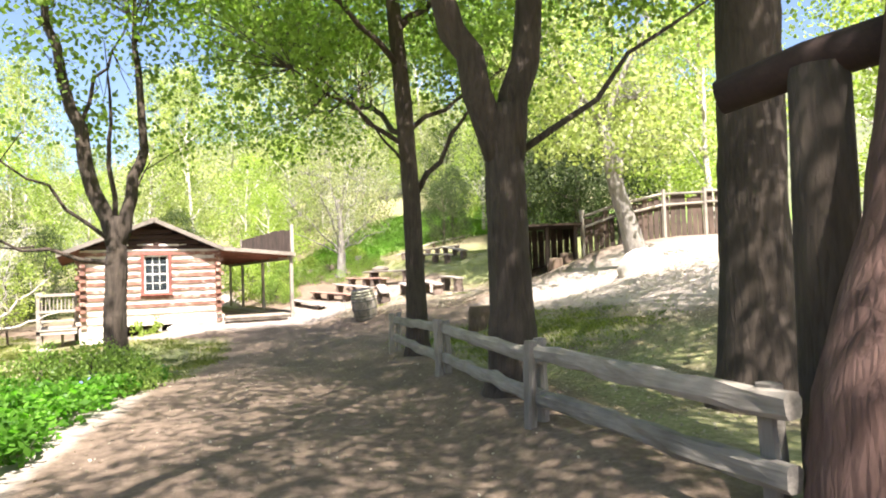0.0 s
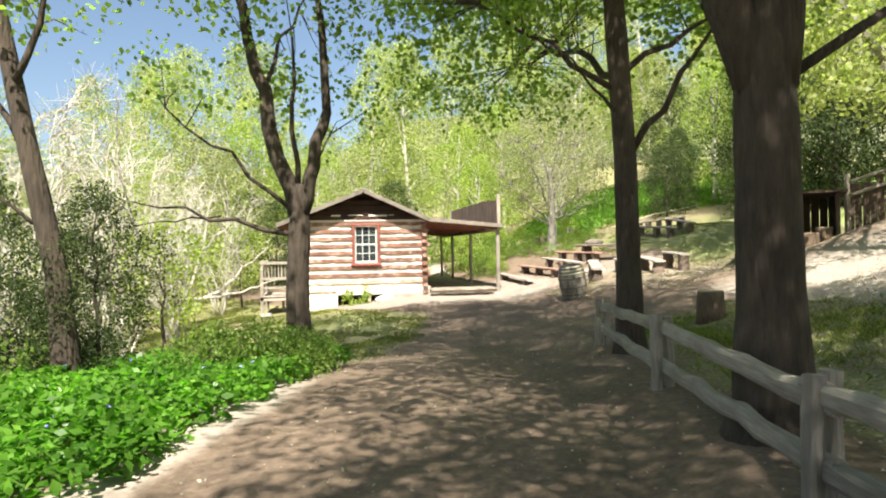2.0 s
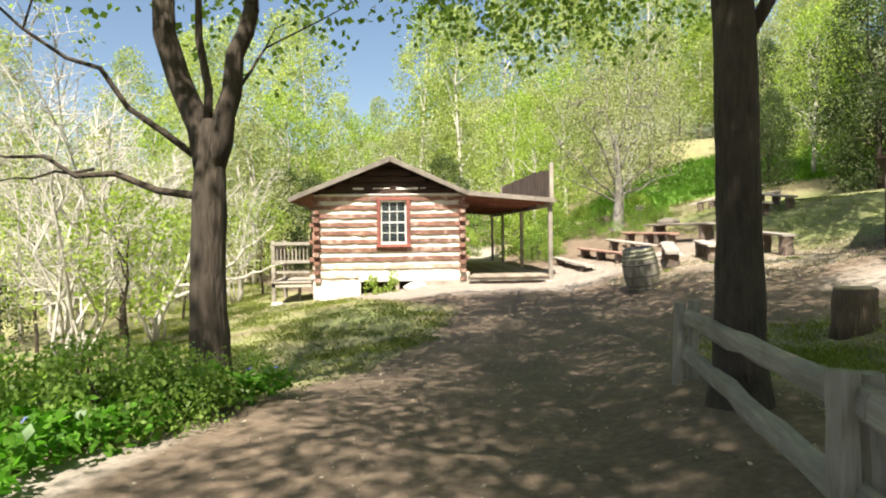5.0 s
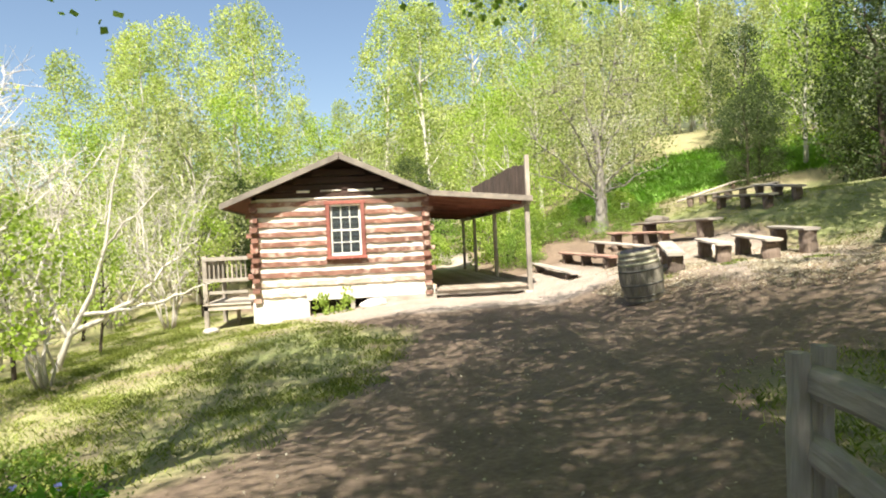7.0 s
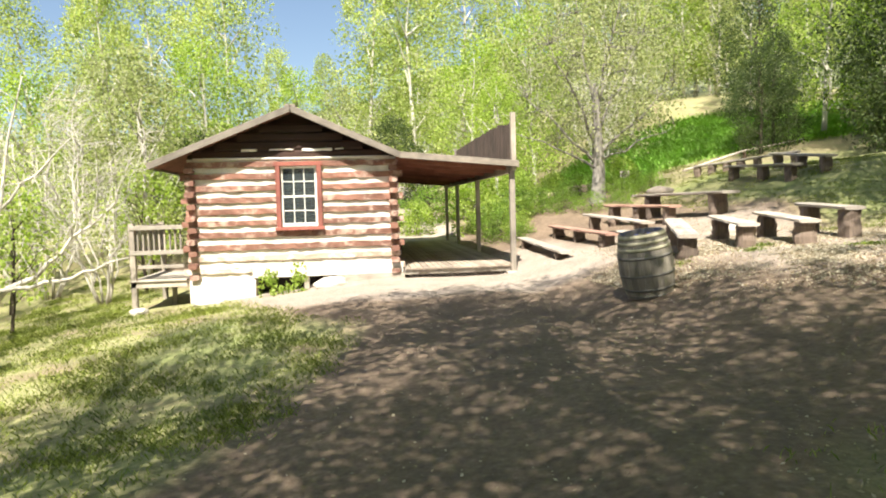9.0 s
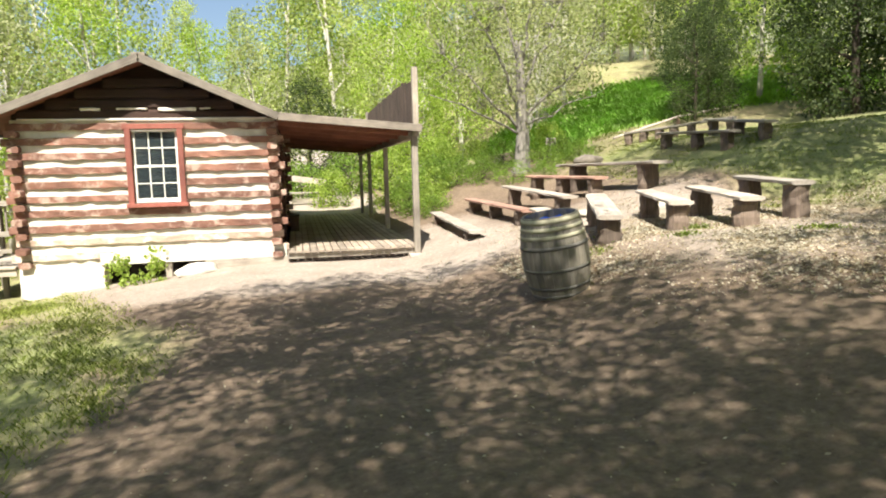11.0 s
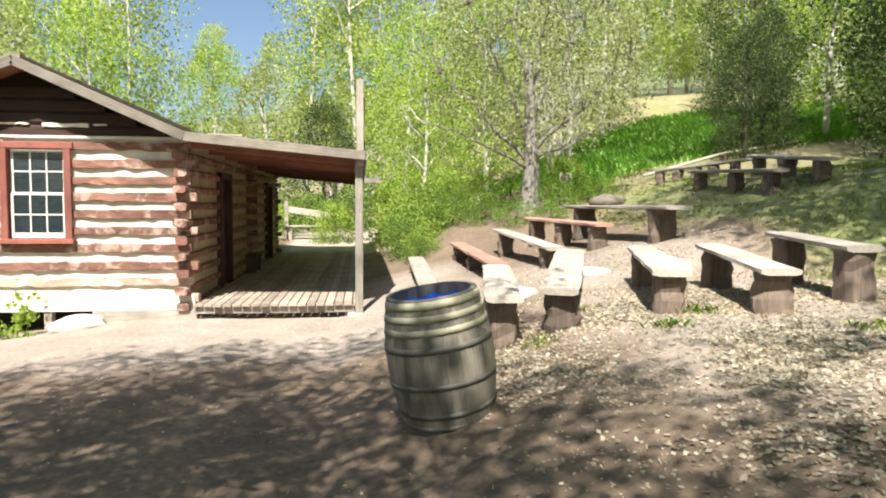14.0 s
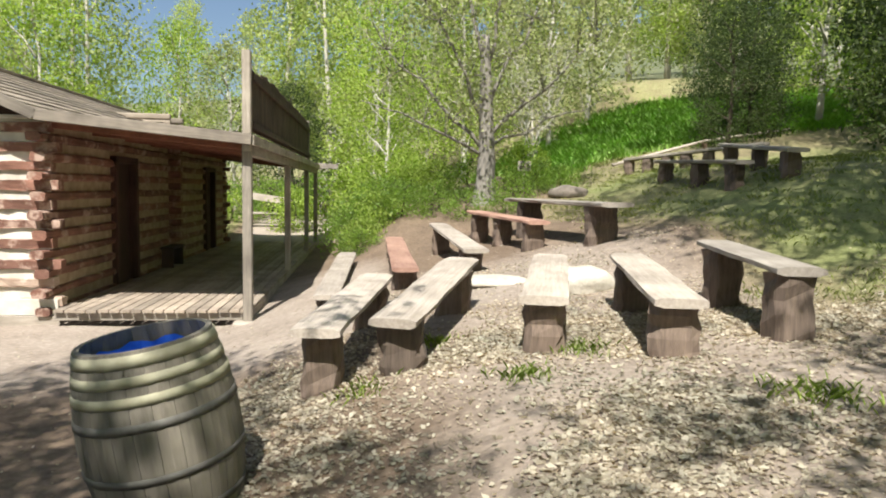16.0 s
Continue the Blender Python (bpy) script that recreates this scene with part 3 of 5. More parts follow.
    while y < 38.3:
        w = 0.2 + rng.uniform(-0.03, 0.03)
        part("sign_board", block(4.655, 4.685, y, y + w, 2.74, 3.62 + rng.uniform(-0.03, 0.03) + 0.1 * step(28.9, 31, y)), M_DARK_BOARD, cabin, "" if y > 29 else "dark upright false-front board")
        y += w + 0.025
    for z in (2.82, 3.5):
        part("sign_rail", block(4.69, 4.74, 28.95, 38.3, z - 0.045, z + 0.045), M_DARK_BOARD, cabin)


roofing()


# porch deck
def deck():
    rng = random.Random(2)
    x = XR + 0.14
    while x < 4.55:
        part("deck_plank", block(x, x + 0.135, 28.92 + rng.uniform(-.02, .02), 41.5, 0.145, 0.185), M_DECK, cabin)
        x += 0.15
    part("deck_joist", block(XR + 0.13, 4.62, 29.0, 29.09, 0.02, 0.14), M_GREY_X, cabin)
    part("deck_joist", block(XR + 0.13, 4.62, 35.0, 35.1, 0.0, 0.14), M_GREY_X, cabin)
    part("deck_edge", block(4.58, 4.66, 29.1, 41.5, -0.12, 0.14), M_GREY_WOOD, cabin)
    for y0, y1 in DOORS:
        part("door", block(XR - 0.12, XR - 0.07, y0 + 0.06, y1 - 0.06, Z0, 2.33), M_DOOR, cabin, "dark brown plank door, closed")
        for a, b in ((y0 - 0.06, y0 + 0.06), (y1 - 0.06, y1 + 0.06)):
            part("door_jamb", block(XR - 0.1, XR + 0.07, a, b, Z0, 2.42), M_DOOR, cabin)
        part("door_lintel", block(XR - 0.1, XR + 0.07, y0 - 0.06, y1 + 0.06, 2.33, 2.45), M_DOOR, cabin)


deck()


# window
def cabin_window():
    x0, x1, z0, z1 = WIN
    win = part("window", join([block(x0, x0 + 0.03, YF, YF + 0.15, z0, z1), block(x1 - 0.03, x1, YF, YF + 0.15, z0, z1)]), M_TRIM, cabin, "twelve-pane sash window in red trim")
    for a in ((x0 - 0.075, x0 + 0.035, z0, z1), (x1 - 0.035, x1 + 0.075, z0, z1)):
        part("trim", block(a[0], a[1], YF - 0.065, YF - 0.03, a[2], a[3]), M_TRIM, win)
    part("trim", block(x0 - 0.11, x1 + 0.11, YF - 0.068, YF - 0.03, z1, z1 + 0.1), M_TRIM, win)
    part("sill", block(x0 - 0.11, x1 + 0.11, YF - 0.12, YF + 0.02, z0 - 0.075, z0), M_TRIM, win)
    a0, a1, b0, b1 = x0 + 0.04, x1 - 0.04, z0 + 0.01, z1 - 0.01
    mid = (b0 + b1) / 2
    for lo, hi, y in ((b0, mid + 0.02, YF + 0.02), (mid - 0.02, b1, YF + 0.055)):
        sash = part("sash", join([block(a0, a0 + 0.05, y, y + 0.03, lo, hi), block(a1 - 0.05, a1, y, y + 0.03, lo, hi),
                                  block(a0 + 0.05, a1 - 0.05, y, y + 0.03, lo, lo + (0.085 if lo == b0 else 0.045)), block(a0 + 0.05, a1 - 0.05, y, y + 0.03, hi - 0.045, hi)]), M_WHITE, win, "white painted sash")
        w = (a1 - a0 - 0.1) / 3
        for k in (1, 2):
            part("muntin", block(a0 + 0.05 + k * w - 0.012, a0 + 0.05 + k * w + 0.012, y + 0.004, y + 0.026, lo + 0.05, hi - 0.04), M_WHITE, sash)
        zm = (lo + hi) / 2 + 0.01
        part("muntin", block(a0 + 0.05, a1 - 0.05, y + 0.002, y + 0.028, zm - 0.012, zm + 0.012), M_WHITE, sash)
        for k in range(3):
            for q, r in ((lo + 0.05, zm - 0.012), (zm + 0.012, hi - 0.045)):
                part("pane", block(a0 + 0.05 + k * w + 0.012, a0 + 0.05 + (k + 1) * w - 0.012, y + 0.012, y + 0.016, q, r, 0.001), M_GLASS, sash).visible_shadow = False


cabin_window()

# footings under the cabin
fr = random.Random(12)
part("foundation", rough_bar(1.5, 0.45, 0.75, fr, 8, 0.06), M_CHINK, cabin, "whitewashed stone footing", m=pose(-2.3, YF + 0.2, -0.28))
part("skirt_board", block(-1.6, 1.95, YF - 0.03, YF + 0.02, 0.06, 0.30), M_CHINK, cabin, "pale weathered skirt board")
part("skirt_board", block(0.35, 1.98, YF - 0.07, YF - 0.035, -0.16, 0.06), M_GREY_X, cabin)
# set-back near-black block: shade of the gap put into its colour
part("foundation", block(XL, XR, YF + 0.6, YF + 0.7, -0.8, Z0 - 0.06), M_DARK, cabin)
part("pier", block(-0.42, -0.30, YF + 0.0, YF + 0.14, -0.45, 0.08), M_GREY_Z, cabin)
part("foundation", block(XL, XL + 0.3, YF + 0.5, YB, -0.9, -0.06), M_STONE, cabin)
part("foundation", block(XR - 0.35, XR - 0.05, YF + 0.72, YB, -0.4, -0.03), M_STONE, cabin)
crib = part("chimney_crib", block(0.25, 1.4, 36.5, 37.4, 3.0, 3.5, 0.02), M_DARK_BOARD, cabin, "low log-built chimney box")
for k in range(3):
    for y in (36.38, 37.52):
        part("crib_log", block(0.1, 1.55, y - 0.07, y + 0.07, 3.2 + k * 0.16, 3.34 + k * 0.16, 0.03), M_SHINGLE, crib)


# side deck with railing
def side_deck():
    rng = random.Random(3)
    sd = thing("side_deck", (-3.7, 29.9, 0), "weathered wooden side deck with slatted railing on posts", "deck")
    gz = -0.75
    def add(name, x0, x1, y0, y1, z0, z1, mat):
        part(name, block(x0, x1, y0, y1, z0, z1), mat, sd, m=pose(3.7, -29.9, 0))
    for x, y in ((-4.32, 29.3), (-4.32, 31.8), (-3.15, 31.8)):
        add("post", x - 0.06, x + 0.06, y - 0.06, y + 0.06, gz - 0.3, 1.42, M_GREY_Z)
    add("post", -3.64, -3.54, 29.9, 30.0, gz - 0.2, 0.04, M_GREY_Z)
    y = 29.2
    while y < 31.8:
        add("deck_plank", -4.4, -3.12, y, y + 0.13, 0.06, 0.10, M_GREY_X)
        y += 0.145
    add("joist", -4.38, -3.12, 29.24, 29.3, -0.08, 0.055, M_GREY_X)
    for z in (1.32, 0.74):
        add("rail", -4.36, -3.14, 29.22, 29.30, z - 0.05, z + 0.05, M_GREY_X)
        add("rail", -4.40, -4.30, 29.36, 31.74, z - 0.05, z + 0.05, M_GREY_WOOD)
    for k in range(9):
        x = -4.2 + k * 0.12
        add("baluster", x - 0.02, x + 0.02, 29.30, 29.335, 0.7, 1.3, M_GREY_Z)
    for k in range(15):
        y = 29.5 + k * 0.15
        add("baluster", -4.30, -4.27, y - 0.02, y + 0.02, 0.7, 1.3, M_GREY_Z)
    add("brace", -4.3, -3.2, 29.34, 29.39, 0.36, 0.44, M_GREY_X)


side_deck()


# barrel
def barrel():
    bx, by, H, n = 5.35, 22.7, 1.0, 24
    ob = thing("wine_barrel", (bx, by, ground_z(bx, by) - 0.02), "old oak barrel with metal hoops and blue lining", "barrel")
    ob.rotation_euler = (radians(2), radians(-9), 0)
    prof = [(k / 10, 0.325 + 0.085 * math.sin(math.pi * (0.06 + 0.88 * k / 10))) for k in range(11)]
    for s in range(n):
        a0, a1 = 2 * math.pi * s / n + 0.003, 2 * math.pi * (s + 1) / n - 0.003
        vs, fs = [], []
        for u, r in prof:
            for a, q in ((a0, r), ((a0 + a1) / 2, r + 0.003), (a1, r), (a1, r - 0.03), (a0, r - 0.03)):
                vs.append((math.cos(a) * q, math.sin(a) * q, u * H))
        for k in range(10):
            for i in range(5):
                j = (i + 1) % 5
                fs.append((k * 5 + i, k * 5 + j, k * 5 + 5 + j, k * 5 + 5 + i))
        fs += [(4, 3, 2, 1, 0), (50, 51, 52, 53, 54)]
        part("stave", (vs, fs), M_OAK, ob)
    def ring(u0, u1, mat, proud, label=""):
        vs, fs = [], []
        for u in (u0, u1):
            r = 0.325 + 0.085 * math.sin(math.pi * (0.06 + 0.88 * u)) + proud
            for s in range(40):
                a = 2 * math.pi * s / 40
                vs.append((math.cos(a) * r, math.sin(a) * r, u * H))
        for u in (u1, u0):
            r = 0.325 + 0.085 * math.sin(math.pi * (0.06 + 0.88 * u)) - 0.004
            for s in range(40):
                a = 2 * math.pi * s / 40
                vs.append((math.cos(a) * r, math.sin(a) * r, u * H))
        for k in range(4):
            for s in range(40):
                q = (s + 1) % 40
                fs.append((k * 40 + s, k * 40 + q, ((k + 1) % 4) * 40 + q, ((k + 1) % 4) * 40 + s))
        part("hoop", (vs, fs), mat, ob, label, True)
    for u0, u1, mat in ((0.925, 0.985, M_HOOP_PALE), (0.835, 0.885, M_HOOP_PALE), (0.74, 0.79, M_HOOP_PALE), (0.615, 0.66, M_HOOP), (0.345, 0.385, M_HOOP), (0.12, 0.16, M_HOOP), (0.02, 0.06, M_HOOP)):
        ring(u0, u1, mat, 0.006)
    vs = [(0, 0, 0.76)] + [(math.cos(2 * math.pi * s / 32) * 0.325, math.sin(2 * math.pi * s / 32) * 0.325, 0.76) for s in range(32)]
    vs += [(math.cos(2 * math.pi * s / 32) * 0.312, math.sin(2 * math.pi * s / 32) * 0.312, 0.915 + 0.015 * math.sin(s * 1.9)) for s in range(32)]
    fs = [(0, 1 + s, 1 + (s + 1) % 32) for s in range(32)] + [(1 + s, 33 + s, 33 + (s + 1) % 32, 1 + (s + 1) % 32) for s in range(32)]
    part("liner", (vs, fs), M_BLUE, ob, "bright blue plastic lining")


barrel()


# benches: plank on log stumps
def stump(rng, r, h, sides=14):
    pts = [(0, 0, -0.12), (0, 0, h * 0.3), (0, 0, h * 0.7), (0, 0, h)]
    v, f = tube(pts, [r * 1.12, r * 1.03, r * 0.98, r * 0.96], sides, 0.07, rng)
    return v, f


def bench(a, b, h, width, rng, red=False, legs=(0.12, 0.5, 0.88), label="", sag=0.0):
    """a and b: the ends of the plank, with the height of its top, or else h above the ground."""
    ax, ay = a[:2]
    bx, by = b[:2]
    za, zb = (a[2], b[2]) if len(a) > 2 else (ground_z(ax, ay) + h, ground_z(bx, by) + h)
    L = math.hypot(bx - ax, by - ay)
    yaw = math.degrees(math.atan2(by - ay, bx - ax))
    tilt = math.degrees(math.atan2(zb - za, L))
    cx, cy = (ax + bx) / 2, (ay + by) / 2
    ob = thing("log_bench", (cx, cy, ground_z(cx, cy)), label or ("reddish plank bench on log stumps" if red else "weathered plank bench on upright log stumps"), "bench", "benches of the outdoor seating")
    ob.rotation_euler = (0, 0, radians(yaw))
    zc = (za + zb) / 2 - ground_z(cx, cy)
    pl = rough_bar(math.hypot(L, zb - za), width, 0.07, rng, 9, 0.05)
    part("plank", pl, M_PLANK_RED if red else M_PLANK, ob, m=pose(0, 0, zc - 0.035, 0, -tilt, 0))
    for t in legs:
        x, y = ax + (bx - ax) * t, ay + (by - ay) * t
        zg = ground_z(x, y)
        top = za + (zb - za) * t - 0.07
        tall = top - zg + 0.12
        shape = rough_bar(tall, width * rng.uniform(0.8, 0.96), min(0.3, width) * rng.uniform(0.75, 1.05), rng, 7, 0.13)
        part("stump", shape, M_STUMP_WOOD, ob, "dark split log stump", False, m=pose((t - 0.5) * L, 0, zg - ground_z(cx, cy) - 0.12 + tall / 2, 0, -90 + rng.uniform(-3, 3), rng.uniform(-10, 10)))
    return ob


br = random.Random(31)
BENCHES = [((5.99, 23.77, 0.98), (6.46, 26.5, 1.03), False), ((6.54, 23.81, 1.04), (7.33, 26.04, 1.26), False), ((7.64, 23.78, 1.21), (8.29, 26.08, 1.30), False), ((8.49, 23.37, 1.26), (8.93, 25.52, 1.37), False),
           ((9.52, 23.63, 1.45), (9.78, 25.42, 1.52), False), ((5.78, 28.3, 0.5), (5.93, 33.3, 0.62), False), ((6.86, 28.2, 0.9), (6.89, 33.2, 0.96), True), ((7.88, 28.5, 1.14), (7.72, 32.45, 1.3), False),
           ((9.01, 29.4, 1.51), (8.51, 32.8, 1.55), True)]
for a, b, red in BENCHES:
    bench(a, b, 0.45, 0.36, br, red, (0.1, 0.86) if not red else (0.08, 0.5, 0.9))
bench((9.75, 28.05, 1.83), (9.27, 32.28, 1.82), 0.46, 0.5, br, False, (0.12, 0.82), "broad weathered plank table on thick log stumps")
for a, b in (((12.05, 28.9), (12.45, 32.9)), ((12.45, 28.2), (13.5, 32.2))):
    bench(a, b, 0.45, 0.3, br, False, (0.08, 0.45, 0.9))


# split-rail fence
def fence():
    rng = random.Random(6)
    fe = thing("split_rail_fence", (1.2, 9, ground_z(1.2, 9)), "grey weathered split-rail fence with two rails", "fence")
    base = pose(-1.2, -9, -ground_z(1.2, 9))
    ys = [3.6, 6.42, 9.62, 13.07]
    pts = [(fence_x(y) + 0.02, y) for y in ys]
    for k, (x, y) in enumerate(pts):
        for s in (-1, 1) if k != 0 else (1,):
            px, py = x + s * 0.085, y + s * 0.03
            z = ground_z(px, py)
            h = 0.72 + rng.uniform(-0.05, 0.05) + (0.05 if k in (1, 3) else 0)
            v, f = rough_bar(h + 0.25, 0.11, 0.09, rng, 6, 0.16)
            part("post", (v, f), M_FENCE, fe, m=base @ pose(px, py, z + (h - 0.25) / 2, 0, -90 + rng.uniform(-3, 3), rng.uniform(-15, 15)))
    for k in range(3):
        (x0, y0), (x1, y1) = pts[k], pts[k + 1]
        for h in (0.6, 0.23):
            z0, z1 = ground_z(x0, y0) + h + (0.1 if k == 0 else 0), ground_z(x1, y1) + h
            L = math.hypot(x1 - x0, y1 - y0) + 0.34
            part("rail", rough_bar(L, 0.09, 0.13, rng, 12, 0.2), M_FENCE, fe, m=base @ pose((x0 + x1) / 2, (y0 + y1) / 2, (z0 + z1) / 2, 0, -math.degrees(math.atan2(z1 - z0, L)) + rng.uniform(-1, 1), math.degrees(math.atan2(y1 - y0, x1 - x0))))


fence()


# log gate frame beside the start of the path
def gate_frame():
    rng = random.Random(14)
    x, y = 0.36, 3.66
    g = thing("log_gate_frame", (x, y, ground_z(x, y)), "dark log post carrying a round log beam", "gate")
    part("post", tube([(0, 0, -0.3), (0, 0, 0.8), (0.01, 0, 1.6), (0.0, 0, 2.36)], [0.175, 0.165, 0.16, 0.155], 16, 0.05, rng), M_BARK, g, "dark stripped log post", True)
    part("beam", tube([(-0.16, 0.5, 2.30), (0.0, 0.05, 2.40), (0.2, -0.7, 2.46), (0.9, -2.4, 2.5)], [0.105, 0.12, 0.125, 0.13], 14, 0.03, rng), M_LOG_DARK, g, "round log beam", True)
    part("post", tube([(0.95, -2.3, -0.3), (0.95, -2.3, 1.2), (0.95, -2.3, 2.38)], [0.2, 0.19, 0.18], 14, 0.05, rng), M_BARK, g, "", True)


gate_frame()


# trees
def limb_points(rng, start, end, n=6, sway=0.12):
    a, b = Vector(start), Vector(end)
    L = (b - a).length
    pts = []
    for k in range(n + 1):
        t = k / n
        p = a.lerp(b, t)
        p += Vector((rng.uniform(-1, 1), rng.uniform(-1, 1), rng.uniform(-0.5, 0.5))) * sway * L * 0.25 * math.sin(math.pi * t)
        p.z += 0.08 * L * math.sin(math.pi * t) * (0.5 if rng.random() < 0.5 else -0.2)
        pts.append(p)
    return pts


def near_tree(name, x, y, trunk, radii, limbs, blobs, label, leaf_len=0.10, per=20, mat=None, leaf_mat=None, seed=1, twig=0.012, clump=0.42):
    """trunk: points above the base. limbs: (start, end, r0, r1). blobs: (centre, radii, clumps)."""
    rng, nr = random.Random(seed), np.random.default_rng(seed)
    mat, leaf_mat = mat or M_BARK, leaf_mat or M_LEAF_NEAR
    gz = ground_z(x, y)
    ob = thing(name, (x, y, gz), label, "tree")
    pts = [Vector(p) for p in trunk]
    fine, rad = [], []
    for k in range(len(pts) - 1):
        for q in range(5):
            t = q / 5
            fine.append(pts[k].lerp(pts[k + 1], t))
            rad.append(radii[k] + (radii[k + 1] - radii[k]) * t)
    fine.append(pts[-1])
    rad.append(radii[-1])
    part("trunk", tube([fine[0] - Vector((0, 0, 0.3))] + fine, [radii[0] * 1.35] + [rad[0] * 1.22] + rad[1:], 18, 0.045, rng), mat, ob, "", True)
    tips = []
    for a, b, r0, r1 in limbs:
        lp = limb_points(rng, a, b)
        part("limb", tube(lp, [r0 + (r1 - r0) * k / (len(lp) - 1) for k in range(len(lp))], 9, 0.05, rng), mat, ob, "", True)
        tips += lp[2:]
    cl, twigs = [], []
    for c, r, n in blobs:
        cs = ellipsoid_points(nr, n, c, r, 0.3)
        cl.append(cs)
        for q in cs[:: 3]:
            p = Vector(q)
            near = min(tips, key=lambda u: (u - p).length) if tips else fine[-1]
            if (near - p).length < 4.5:
                midp = near.lerp(p, 0.5) + Vector((rng.uniform(-.15, .15), rng.uniform(-.15, .15), rng.uniform(0, .25)))
                twigs.append(tube([near, midp, p], [twig, twig * 0.7, 0.003], 4))
    if twigs:
        part("twig_mass", join(twigs), mat, ob, kind="stuff")
    if cl:
        cs = np.concatenate(cl)
        part("crown", leaves("crown", clump_points(nr, cs, per, clump), leaf_len, leaf_len * 0.85, leaf_mat, nr), leaf_mat, ob, "fresh green cottonwood leaves")
    return ob


near_tree("cottonwood", -2.55, 14.5, [(0, 0, 0), (-0.02, 0, 1.2), (0.02, 0, 2.2), (0.05, 0, 3.0)], [0.24, 0.185, 0.178, 0.12],
          [((0.0, 0, 2.5), (-0.75, 0.3, 5.4), 0.15, 0.09), ((-0.75, 0.3, 5.35), (-1.3, 0.5, 8.6), 0.09, 0.03), ((0.06, 0, 2.5), (0.5, 0, 4.2), 0.135, 0.08), ((0.5, 0, 4.15), (0.42, 0.6, 8.2), 0.075, 0.025),
           ((0.02, 0, 2.95), (-0.05, 0.2, 5.5), 0.05, 0.02), ((-0.12, 0, 2.62), (-1.9, -0.5, 4.1), 0.04, 0.012), ((-0.12, 0, 2.2), (-2.6, 0.3, 2.75), 0.045, 0.01), ((-1.2, 0.1, 2.5), (-2.7, 0.6, 2.35), 0.018, 0.006),
           ((0.12, 0, 2.9), (0.55, 0.5, 3.9), 0.03, 0.012), ((-0.5, 0.2, 4.6), (0.4, 1.2, 7.0), 0.04, 0.012)],
          # second blob is added high up to shade the grass left of the path
          [((-0.6, -0.8, 8.2), (2.4, 3.0, 2.2), 470), ((-0.2, 2.6, 9.2), (2.4, 2.4, 1.2), 220), ((-1.0, 0.3, 5.2), (2.0, 1.6, 1.4), 34), ((0.6, 1.2, 4.8), (1.2, 1.2, 1.0), 20)], "dark forked cottonwood tree with sparse young leaves", seed=21)
near_tree("cottonwood", 2.0, 12.03, [(0, 0, 0), (0.0, 0, 1.3), (-0.03, 0, 2.8), (-0.12, 0, 4.4), (-0.25, 0.1, 6.6)], [0.21, 0.165, 0.155, 0.15, 0.11],
          [((0.05, 0, 2.75), (1.3, -0.4, 4.7), 0.06, 0.02), ((-0.1, 0, 3.6), (-2.0, 0.2, 4.8), 0.05, 0.015), ((-0.1, 0, 3.3), (-1.2, -0.8, 3.9), 0.03, 0.01), ((0.0, 0, 3.9), (2.2, 0.4, 5.3), 0.05, 0.015),
           ((-0.2, 0, 5.0), (-2.6, -0.6, 6.6), 0.06, 0.02), ((-0.1, 0, 3.8), (0.1, 3.4, 5.2), 0.06, 0.04), ((0.1, 3.4, 5.2), (0.3, 6.4, 5.7), 0.04, 0.015), ((0.1, 3.4, 5.2), (-1.0, 5.8, 7.2), 0.03, 0.012), ((-0.2, 0, 5.6), (1.8, 0.8, 7.6), 0.07, 0.02), ((-0.25, 0.1, 6.5), (-0.9, 1.6, 9.4), 0.09, 0.02), ((-0.25, 0.1, 6.5), (0.6, -0.8, 9.6), 0.09, 0.02)],
          # blobs 2, 4 and 5 are added overhead to stretch shade towards cabin and barrel
          [((0.2, 1.9, 8.2), (4.2, 4.0, 2.6), 1150), ((-0.4, 5.4, 7.4), (2.6, 2.3, 1.2), 170), ((0.2, 6.0, 4.95), (2.8, 1.7, 0.8), 90), ((-0.2, 6.9, 8.4), (3.4, 1.9, 1.2), 300), ((3.9, 3.6, 8.6), (2.0, 1.8, 1.0), 40), ((-1.9, 0.6, 5.0), (1.7, 1.4, 0.9), 70), ((1.9, 0.6, 5.2), (1.7, 1.4, 0.9), 70), ((-3.2, 1.8, 5.6), (1.4, 1.6, 1.0), 50)], "tall straight cottonwood tree behind the fence", seed=22)
near_tree("cottonwood", 1.03, 7.67, [(0, 0, 0), (0, 0, 1.1), (-0.02, 0, 2.3), (-0.06, 0, 3.15)], [0.30, 0.235, 0.222, 0.17],
          [((-0.06, 0, 2.55), (-0.75, 0.2, 4.7), 0.19, 0.13), ((-0.75, 0.2, 4.65), (-1.7, 0.8, 8.2), 0.13, 0.05), ((0.03, 0, 2.55), (0.42, -0.1, 4.8), 0.19, 0.14), ((0.42, -0.1, 4.75), (0.8, -0.6, 8.6), 0.14, 0.05),
           ((0.2, 0, 2.65), (3.3, -0.3, 4.9), 0.045, 0.013), ((0.42, -0.1, 4.6), (2.2, 1.2, 6.8), 0.08, 0.03), ((-0.75, 0.2, 4.6), (-2.6, -0.6, 6.4), 0.07, 0.02)],
          [((0.1, 1.9, 8.4), (4.8, 4.8, 2.6), 1450), ((3.0, 1.2, 5.8), (2.0, 1.6, 1.0), 90), ((-1.8, 1.0, 6.6), (1.6, 1.6, 0.8), 40)], "thick forked cottonwood tree behind the fence", seed=23)
